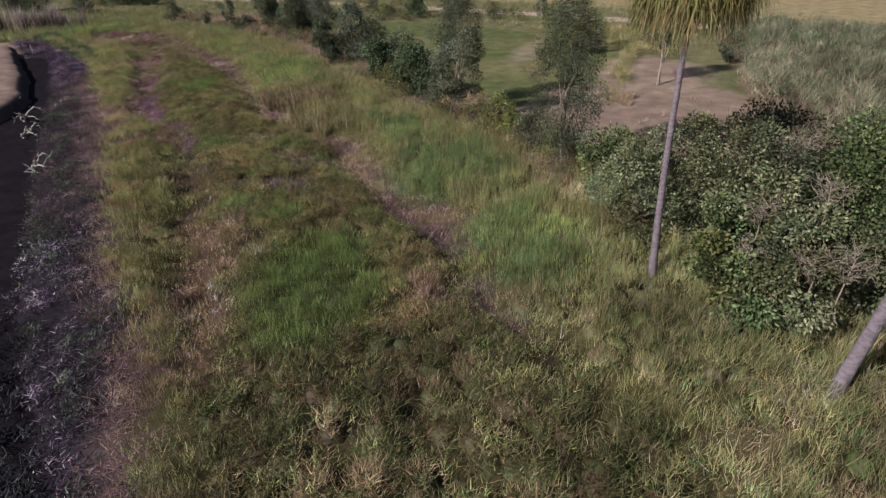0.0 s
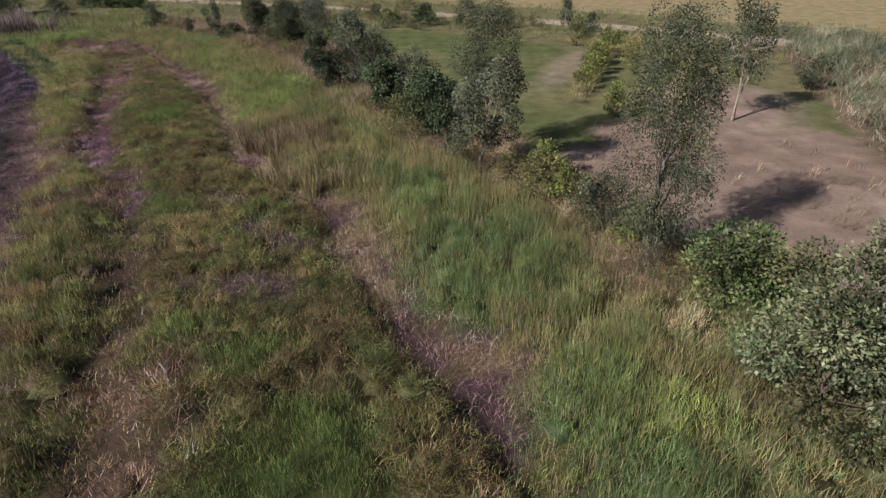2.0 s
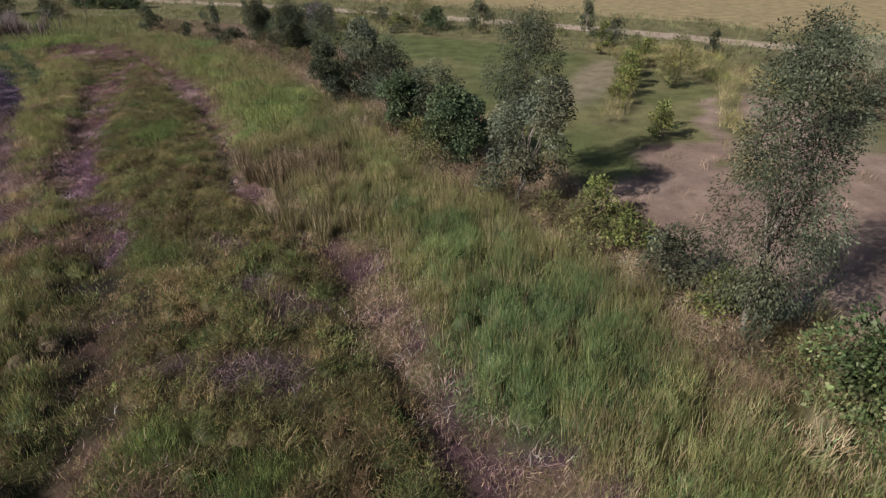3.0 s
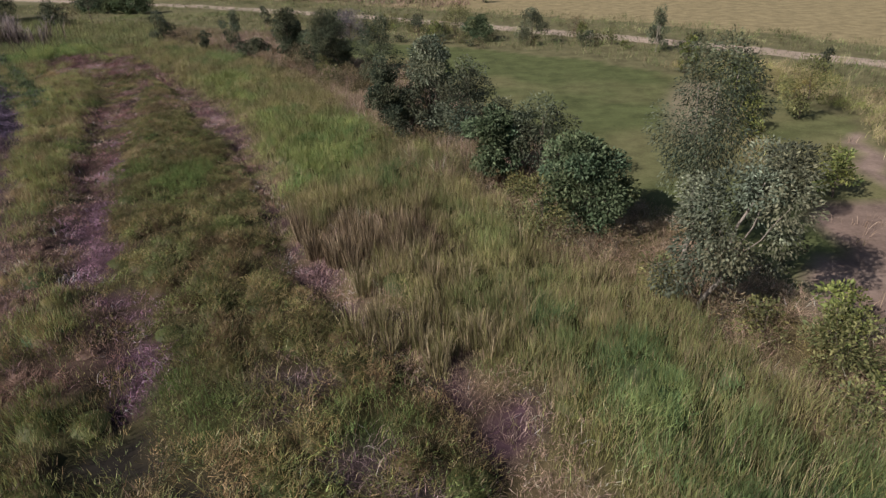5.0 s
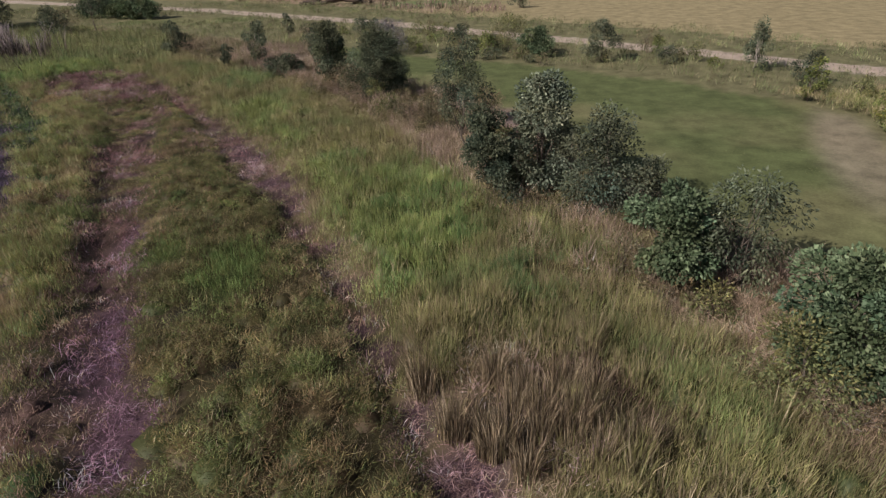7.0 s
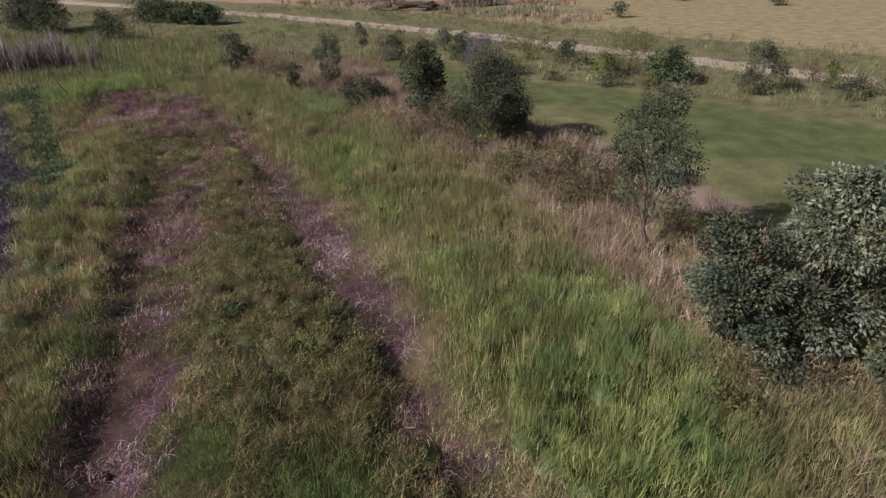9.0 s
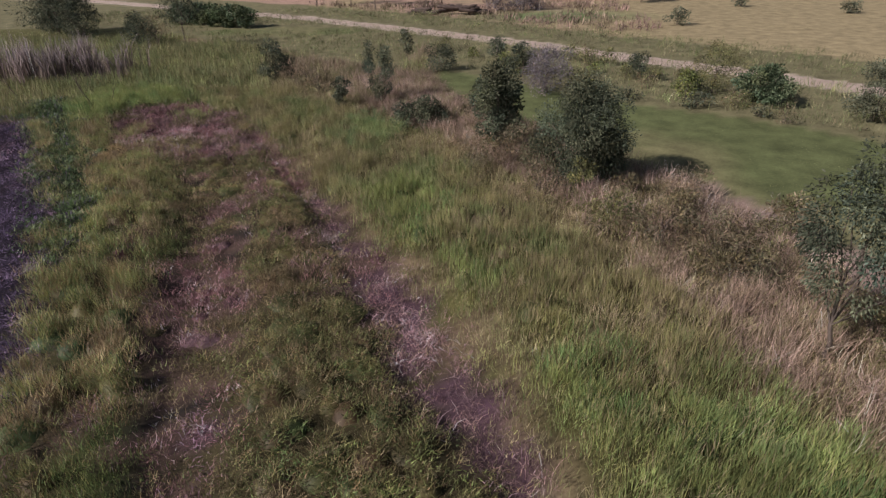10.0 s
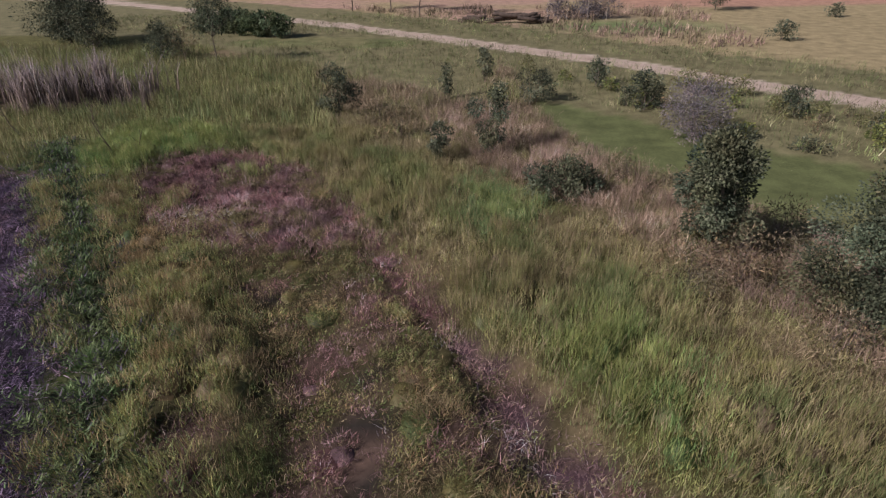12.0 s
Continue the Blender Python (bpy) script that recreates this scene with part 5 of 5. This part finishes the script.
tree("shrub", "spreading green shrub beside the track", "shrub", -2.2, 69.4, 2.0, 0.2, 1.3, "big", 21)
TRACKSIDE = "trackside shrubs"
for i, (x, y, tall, radius, kind) in enumerate([
        (2.0, 66.2, 2.9, 1.2, "dark"), (6.2, 69.0, 1.8, 1.0, "brown"), (10.8, 61.6, 3.2, 0.8, "gum"), (11.9, 57.6, 2.0, 0.9, "dark"),
        (12.2, 53.2, 1.6, 0.6, "olive"), (-21.2, 77.6, 1.7, 1.25, "dark"), (-15.3, 76.2, 2.2, 1.0, "dark"), (-7.7, 75.6, 1.6, 0.9, "dark"),
        (-17.4, 81.5, 1.7, 0.7, "gum"), (10.2, 54.3, 2.4, 0.5, "yellow"), (12.6, 51.4, 1.6, 0.7, "yellow"), (16.9, 50.8, 2.0, 0.5, "dark"), (-24.6, 82.6, 2.2, 0.45, "dark"), (-6.0, 70.4, 1.7, 0.65, "yellow"), (-17.25, 82.6, 1.6, 0.35, "gum"), (-26.6, 78.0, 2.0, 0.4, "gum"), (6.3, 67.2, 1.5, 0.5, "yellow"), (8.4, 65.2, 1.3, 0.55, "olive")]):
    tree("shrub", {"dark": "small dark green shrub beside the gravel track", "brown": "half-dry brownish shrub beside the track", "gum": "thin young gum sapling near the track",
                   "yellow": "yellow-green shrub at the lawn's edge", "olive": "low olive shrub at the lawn's edge"}[kind], "shrub", x, y, tall, 0.15, radius, kind, 40 + i, TRACKSIDE)
edge = np.random.RandomState(31)
for i in range(34):
    x = -22 + 36 * edge.rand()
    y = float(VERGE(x)) + (float(TRACK(x)) - float(VERGE(x)) - 1.5) * (0.05 + 0.75 * edge.rand())
    kind = ("olive", "brown", "yellow", "olive", "dark")[i % 5]
    tree("bush", {"olive": "low olive bush in rough trackside grass", "brown": "low half-dry bush in rough trackside grass", "yellow": "small yellow-green bush in trackside grass",
                  "dark": "small dark green bush in trackside grass"}[kind], "bush", x, y, 0.5 + 0.8 * edge.rand(), 0.03, 0.35 + 0.5 * edge.rand(), kind, 200 + i, "trackside bushes", near=0.9)
# the far left end
tree("tree", "broad dark green tree beyond the reeds", "tree", -60.4, 92.5, 4.6, 0.2, 1.9, "dark", 60)
tree("tree", "wide dark tree beyond the reeds", "tree", -66.0, 96.0, 6.0, 0.3, 3.0, "dark", 61)
tree("shrub", "dark bush in tall dry grass", "shrub", -51.5, 88.6, 2.9, 0.2, 1.5, "dark", 62)
tree("shrub", "brownish bush in tall dry grass", "shrub", -49.3, 88.0, 2.7, 0.2, 1.1, "brown", 63)
tree("tree", "thin-trunked small tree beside the track", "tree", -46.5, 87.8, 5.2, 2.2, 1.6, "gum", 64, bark=BARK_DARK)
for i, (x, y) in enumerate([(-55.6, 103.4), (-53.2, 102.6), (-50.8, 101.8), (-48.6, 100.9), (-46.4, 100.0)]):
    tree("shrub", "pale large-leaved hedge shrub by the track", "shrub", x, y, 2.2, 0.2, 1.4, "big", 66 + i, "trackside hedge")
tree("tree", "dark green tree among others beyond the reeds", "tree", -64.0, 93.8, 5.2, 0.3, 1.9, "dark", 59)
HEDGE = "shrubs across the lawn"
for i, (x, y, tall, radius) in enumerate([(7.3, 40.0, 1.3, 0.5), (8.1, 42.0, 1.7, 0.6), (9.0, 44.2, 1.9, 0.7), (10.0, 46.6, 1.6, 0.6), (11.0, 49.0, 1.6, 0.6), (8.3, 36.2, 1.5, 0.35), (11.6, 44.0, 1.2, 0.5)]):
    tree("bush", "upright yellow-green bush in a row across the lawn", "bush", x, y, tall, 0.1, radius, "yellow" if i < 5 else "olive", 180 + i, HEDGE)
tree("tree", "wispy olive-brown tree behind the clearing", "tree", 11.8, 43.9, 2.9, 0.5, 1.1, "olive", 190)
tree("shrub", "dark low shrub beside dry cane", "shrub", 19.6, 38.6, 1.9, 0.05, 1.0, "dark", 191)
tree("shrub", "small green shrub on the bare clearing", "shrub", 7.8, 34.8, 1.8, 0.05, 0.55, "yellow", 192)
# beyond the track
for i, (x, y, tall, radius) in enumerate([(0.3, 99.8, 1.6, 1.0), (11.5, 115.5, 1.3, 1.0), (20.7, 108.2, 1.2, 1.3)]):
    tree("shrub", "lone dark bush in the pale dry field", "shrub", x, y, tall, 0.1, radius, "dark", 70 + i, "field bushes")
tree("tree", "dark spreading tree at the far edge of the field", "tree", 0.7, 122.0, 4.5, 0.6, 1.8, "dark", 74)
for i, (x, y) in enumerate([(-44.8, 121.0), (-39.3, 119.6), (-34.9, 115.7)]):
    tree("tree", "tall tree with a dark straight trunk beyond the track", "tree", x, y, 9.0, 5.0, 1.8, "gum", 76 + i, "far trees", bark=BARK_DARK)
# thicket round the palms
THICKET = "thicket shrubs"
for i, (x, y, tall, radius, kind) in enumerate([
        (5.8, 14.8, 3.1, 1.4, "thicket"), (6.2, 18.3, 2.3, 1.55, "leafy"), (7.7, 16.4, 3.3, 1.6, "thicket"), (8.0, 13.2, 4.2, 1.8, "thicket"), (6.9, 12.2, 2.6, 1.0, "leafy"),
        (7.9, 10.6, 2.9, 1.4, "thicket"), (6.9, 10.6, 1.9, 1.0, "leafy"), (10.6, 12.8, 4.0, 2.0, "leafy"), (10.0, 16.0, 3.6, 1.9, "dark"), (10.2, 10.0, 3.2, 1.7, "thicket"), (12.6, 15.0, 3.2, 1.8, "olive")]):
    tree("shrub", {"dark": "dense dark green shrub below the palm", "thicket": "tangled grey-green thicket shrub with dark gaps", "olive": "olive green shrub in the thicket", "leafy": "fresh green broad-leaved shrub in the thicket"}[kind],
         "shrub", x, y, tall, 0.05, radius, kind, 80 + i, THICKET, near=1.25)
for i, (x, y, tall, radius, kind) in enumerate([
        (2.9, 27.0, 1.6, 0.65, "yellow"), (3.4, 25.2, 1.5, 0.7, "yellow"), (2.4, 26.0, 1.6, 0.9, "olive"), (3.9, 23.4, 1.7, 0.9, "dark"), (4.6, 22.0, 1.2, 0.7, "yellow"),
        (-2.7, 32.4, 2.0, 1.1, "olive"), (-7.1, 42.2, 2.4, 1.0, "dark"), (2.0, 24.4, 1.0, 0.7, "olive"), (-0.2, 29.4, 1.1, 0.7, "olive"), (-4.9, 37.3, 1.4, 0.7, "brown"),
        (-11.3, 51.4, 1.6, 1.0, "brown"), (-12.6, 52.8, 1.4, 0.9, "olive"), (-9.7, 50.4, 1.5, 0.9, "brown"), (-17.4, 57.4, 1.8, 0.9, "brown"), (-14.8, 55.0, 1.6, 0.8, "brown"),
        (-6.8, 45.4, 1.5, 0.8, "brown"), (-27.6, 69.4, 1.8, 0.9, "brown"), (-29.2, 72.0, 1.5, 0.8, "brown"), (-8.6, 40.6, 0.9, 0.6, "olive"), (-4.3, 35.6, 1.1, 0.7, "brown"), (-3.2, 35.2, 1.0, 0.6, "olive"), (-2.0, 31.6, 1.2, 0.7, "brown"), (-0.7, 31.3, 0.9, 0.6, "brown"), (-8.2, 41.6, 1.2, 0.7, "brown"), (-6.6, 41.4, 1.0, 0.6, "brown"), (0.9, 27.9, 1.0, 0.6, "brown"), (1.5, 27.2, 1.1, 0.6, "olive"), (0.2, 28.8, 0.8, 0.6, "brown"), (3.1, 22.6, 1.0, 0.6, "brown"), (4.2, 20.2, 1.1, 0.7, "brown"), (5.4, 19.6, 1.0, 0.6, "olive"),
        (-9.6, 51.4, 1.5, 0.8, "scrub"), (-8.8, 49.9, 1.3, 0.75, "scrub"), (-8.2, 52.4, 1.0, 0.55, "scrub"), (-10.4, 53.6, 1.4, 0.8, "scrub"), (-11.2, 52.2, 1.5, 0.85, "scrub"), (-10.3, 49.8, 1.2, 0.7, "scrub"), (-11.9, 55.0, 1.1, 0.7, "scrub"), (-7.6, 47.9, 1.2, 0.7, "scrub")]):
    tree("bush", {"yellow": "small bright yellow-green bush", "olive": "low olive bush in dry grass", "dark": "low dark green bush", "brown": "low half-dry brownish bush", "scrub": "dark twiggy olive-brown bush in dry grass"}[kind],
         "bush", x, y, tall, 0.05, radius, kind, 100 + i, "low bushes", near=1.3)

scrub = np.random.RandomState(77)
for i in range(26):
    y = 41 + 26 * scrub.rand()
    a, b = float(TALL(y)) + 1.2, float(ROW(y)) - 0.2
    x = a + (b - a) * scrub.rand() ** 0.7
    kind = ("brown", "brown", "olive", "brown")[i % 4]
    tree("bush", {"olive": "low olive bush in dry grass", "brown": "low half-dry brownish bush"}[kind], "bush", x, y, 0.9 + 1.0 * scrub.rand(), 0.03, 0.5 + 0.45 * scrub.rand(), kind, 140 + i, "low bushes", near=1.2)

# ---------------------------------------------------------------- palms
def palm(x, y, tall, lean, bow, seed, label, girth=0.09):
    rng = np.random.RandomState(seed)
    top = thing("palm_tree", x, y, label, "palm")
    n = 26
    pts, rad = [], []
    for i in range(n + 1):
        s = i / n
        pts.append((lean[0] * s + bow[0] * math.sin(math.pi * s), lean[1] * s + bow[1] * math.sin(math.pi * s), -0.15 + (tall + 0.15) * s))
        rad.append(girth - 0.035 * s + 0.04 * math.exp(-8 * s) + 0.006 * (i % 2))
    v, t = tubes([(pts, rad)], 12)
    part("trunk", mesh_of("trunk", v, t, BARK_PALM, smooth=True), top)
    head = np.array(pts[-1])
    # dark collar of old leaf stubs
    stubs = []
    for i in range(22):
        a = i * 2.4
        z = -0.55 + 0.6 * i / 22
        o = np.array([math.cos(a), math.sin(a), 0])
        p = head + np.array([0, 0, z])
        stubs.append(([p + o * 0.08, p + o * 0.17 + (0, 0, 0.1), p + o * 0.24 + (0, 0, 0.24)], [0.035, 0.03, 0.012]))
    v, t = tubes(stubs, 5)
    part("leaf_base", mesh_of("leaf_base", v, t, BARK_DARK), top, "dark fibrous old leaf stubs")
    # fan fronds with hanging ribbons
    for i in range(42):
        a = i * 2.39996
        rise = 0.8 - 1.3 * (i / 41)
        reach = 0.95 - 0.5 * (i / 41) + 0.2 * rng.rand()
        o = np.array([math.cos(a), math.sin(a), 0.0])
        stalk = [head + o * reach * s + np.array([0, 0, 0.25 + rise * reach * s - 0.55 * s * s]) for s in np.linspace(0, 1, 6)]
        end = stalk[-1]
        verts, tris = tubes([(stalk, [0.022, 0.02, 0.017, 0.015, 0.013, 0.01])], 5)
        tint = [(0.2, 0.2, 0.07)] * len(verts)
        side = np.array([-o[1], o[0], 0])
        dry = i > 20
        for j in range(64):
            f = (j / 63 - 0.5) * 2
            out = o * math.cos(f * 1.9) + side * math.sin(f * 1.9)
            r = 0.55 * (0.8 + 0.4 * rng.rand())
            drop = 0.25 + 0.75 * rng.rand() ** 1.4
            w = 0.008 + 0.006 * rng.rand()
            across = np.array([-out[1], out[0], 0]) * w
            p0, p1 = end, end + out * r * 0.6 + np.array([0, 0, 0.06])
            p2 = end + out * r + np.array([0, 0, -0.22])
            p3 = end + out * (r + 0.04 + 0.2 * rng.rand()) + np.array([0.16 * rng.randn(), 0.16 * rng.randn(), -0.22 - drop])
            b = len(verts)
            verts += [tuple(p0 - across * 0.3), tuple(p0 + across * 0.3), tuple(p1 - across), tuple(p1 + across), tuple(p2 - across), tuple(p2 + across), tuple(p3)]
            tris += [(b, b + 1, b + 2), (b + 1, b + 3, b + 2), (b + 2, b + 3, b + 4), (b + 3, b + 5, b + 4), (b + 4, b + 5, b + 6)]
            c = np.array((0.27, 0.205, 0.1) if rng.rand() < (0.6 if dry else 0.3) else (0.17, 0.175, 0.065)) * (0.3 + 1.0 * rng.rand())
            tint += [tuple(c)] * 7
        part("frond", mesh_of("frond", verts, tris, DRY, np.array(tint)), top, "drooping yellow-green ribbon frond")
    return top


palm(5.36, 12.15, 7.55, (0.24, 0.85), (-0.14, -0.12), 301, "slender grey-trunked fan palm with drooping yellow-green ribbon fronds")
palm(7.45, 7.95, 7.4, (1.9, 0.7), (0.0, 0.0), 302, "leaning grey-trunked fan palm at the thicket's edge", 0.12)


# ---------------------------------------------------------------- dead wood and small things
def dead_branch(x, y, z, size, seed, name, label, count=9, wood=None, thick=1.0):
    rng = np.random.RandomState(seed)
    top = thing(name, x, y, label, "dead wood")
    paths = [(crooked(rng, (0, 0, -0.1), (0, 0, z), 5, 0.05), [0.04, 0.038, 0.036, 0.034, 0.032, 0.03])]
    for i in range(count):
        a = rng.rand() * 2 * math.pi
        e = np.array([math.cos(a), math.sin(a), rng.uniform(-0.1, 0.7)]) * size * rng.uniform(0.5, 1.0) + np.array([0, 0, z])
        p = crooked(rng, (0, 0, z * rng.uniform(0.75, 1.0)), e, 6, 0.1 * size)
        paths.append((p, [0.024, 0.021, 0.018, 0.015, 0.012, 0.009, 0.005]))
        for q in range(3):
            k = rng.randint(2, 6)
            paths.append((crooked(rng, p[k], np.array(p[k]) + rng.randn(3) * 0.28 * size, 3, 0.04), [0.014, 0.011, 0.008, 0.004]))
    v, t = tubes([(p, [thick * q for q in r]) for p, r in paths], 5)
    part("branch", mesh_of("branch", v, t, wood or DEADWOOD, smooth=True), top)


for x, y, z, size, seed in [(6.4, 15.6, 2.6, 0.5, 425), (9.0, 14.4, 3.4, 0.8, 427), (8.5, 13.0, 3.6, 0.8, 421), (9.2, 13.2, 3.6, 0.7, 422), (7.6, 13.4, 3.2, 0.6, 423), (8.2, 9.4, 2.4, 0.6, 424),
                            (7.4, 11.5, 2.6, 0.7, 401), (6.9, 10.8, 1.9, 0.5, 402), (7.8, 9.9, 2.1, 0.7, 403), (8.9, 11.6, 3.0, 0.7, 408), (10.4, 14.0, 3.4, 0.7, 428)]:
    dead_branch(x, y, z, size, seed, "dead_branch", "bare bleached branches poking out of the thicket", 18, TWIG, 0.5)
dead_branch(13.0, 33.6, 3.4, 1.3, 404, "dead_branch", "bare white branches of a small tree on the clearing", 12)
def driftwood(x, y, way, reach, seed):
    """A bleached root: a few long bent strands from one broken knot, with thin stubs."""
    rng = np.random.RandomState(seed)
    top = thing("driftwood", x, y, "bleached white forked root lying at the ditch edge", "dead wood")
    v, t = tubes([([(-0.16, 0.05, 0.1), (0, 0, 0.2), (0.12, -0.06, 0.24), (0.22, -0.1, 0.22)], [0.05, 0.12, 0.1, 0.04])], 8)
    knot = part("knot", mesh_of("knot", v, t, DRIFTWOOD, smooth=True), top)
    for i in range(4):
        a = way + (-0.35, 0.25, 0.6, -0.1)[i] + 0.1 * rng.randn()
        far = reach * (1.0, 0.85, 0.5, 0.7)[i]
        d, side = np.array([math.cos(a), math.sin(a), 0.0]), np.array([-math.sin(a), math.cos(a), 0.0])
        bend = (0.22, -0.2, 0.15, -0.3)[i]
        stem = [d * far * q + side * bend * math.sin(2.6 * q) + np.array([0, 0, 0.2 + (0.55, 0.3, 0.65, 0.2)[i] * math.sin(2.4 * q) - 0.1 * q]) + 0.03 * rng.randn(3) for q in np.linspace(0, 1, 9)]
        v, t = tubes([(stem, [0.05, 0.044, 0.04, 0.036, 0.032, 0.028, 0.022, 0.016, 0.008])], 7)
        root = part("root", mesh_of("root", v, t, DRIFTWOOD, smooth=True), top)
        for k in (3, 5, 7):
            e = np.array(stem[k]) + rng.randn(3) * np.array([0.2, 0.2, 0.1]) + np.array([0, 0, 0.12])
            v, t = tubes([(crooked(rng, stem[k], e, 3, 0.03), [0.026, 0.02, 0.014, 0.006])], 5)
            part("stub", mesh_of("stub", v, t, DRIFTWOOD, smooth=True), root)


for x, y, way, reach, seed in [(-25.4, 34.0, -0.8, 2.4, 405), (-23.0, 30.6, -0.9, 1.9, 410), (-18.9, 24.6, -0.75, 2.0, 406), (-28.2, 36.2, 1.2, 1.2, 409)]:
    driftwood(x, y, way, reach, seed)


def dry_stalk(x, y, tall, lean, seed):
    """A dead forked sapling, dark against the grass."""
    rng = np.random.RandomState(seed)
    top = thing("dead_sapling", x, y, "thin dark dead sapling leaning in green grass", "dead wood")
    stem = crooked(rng, (0, 0, -0.1), (lean, 0.1, tall), 5, 0.04)
    paths = [(stem, [0.035, 0.03, 0.026, 0.02, 0.015, 0.008])]
    for k in (2, 3, 4):
        paths.append((crooked(rng, stem[k], np.array(stem[k]) + np.array([0.3 * rng.randn(), 0.2 * rng.randn(), 0.45]), 3, 0.03), [0.016, 0.012, 0.008, 0.004]))
    v, t = tubes(paths, 5)
    part("stem", mesh_of("stem", v, t, CHAR, smooth=True), top)


for i, (x, y, tall, lean) in enumerate([(-47.2, 68.6, 1.8, -0.9), (-44.0, 70.2, 1.5, -0.5), (-39.4, 65.4, 2.2, -1.0), (-38.8, 66.0, 1.4, 0.2)]):
    dry_stalk(x, y, tall, lean, 440 + i)
for i, (x, y, z, s) in enumerate([(-19.8, 112.4, 3.6, 2.2), (-17.6, 113.0, 4.2, 2.4), (-15.4, 112.4, 3.8, 2.2), (-13.2, 113.4, 4.0, 2.2), (-16.4, 114.8, 4.4, 2.3)]):
    dead_branch(x, y, z, s, 410 + i, "bare_tree", "leafless pale tree on red earth beyond the track", 16)


def stake(x, y, tall, seed):
    top = thing("stake", x, y, "white weathered wooden stake in the ditch bank", "stake")
    v, t = tubes([([(0, 0, -0.2), (0.01, 0, tall * 0.5), (0.03, 0.01, tall)], [0.04, 0.04, 0.035])], 6)
    part("post", mesh_of("post", v, t, DEADWOOD), top)


stake(-39.6, 57.4, 0.8, 1)



def log_pile(x, y, seed):
    """Charred logs heaped along a low bank on the far side of the track."""
    rng = np.random.RandomState(seed)
    top = thing("log_pile", x, y, "long low heap of dark brown charred logs beyond the track", "logs")
    for i in range(26):
        a = -4.2 + 8.4 * rng.rand()
        level = (1 - (a / 4.6) ** 2) * rng.rand()
        p = crooked(rng, (a - 1.1, rng.randn() * 0.45, 0.15 + 0.9 * level), (a + 1.1, rng.randn() * 0.45, 0.15 + 0.9 * level + 0.12 * rng.randn()), 4, 0.07)
        w = 0.14 + 0.12 * rng.rand()
        v, t = tubes([(p, [w, w * 1.1, w, w * 0.9, w * 0.75])], 8)
        part("log", mesh_of("log", v, t, CHAR, smooth=True), top)


log_pile(-24.5, 110.4, 501)
for i, (x, y) in enumerate([(-18.5, 113.4), (-15.8, 113.8), (-13.6, 114.6)]):
    tree("bush", "grey leafless twiggy bush on red earth", "bush", x, y, 2.2, 0.1, 1.6, "grey", 520 + i, "twiggy bushes")
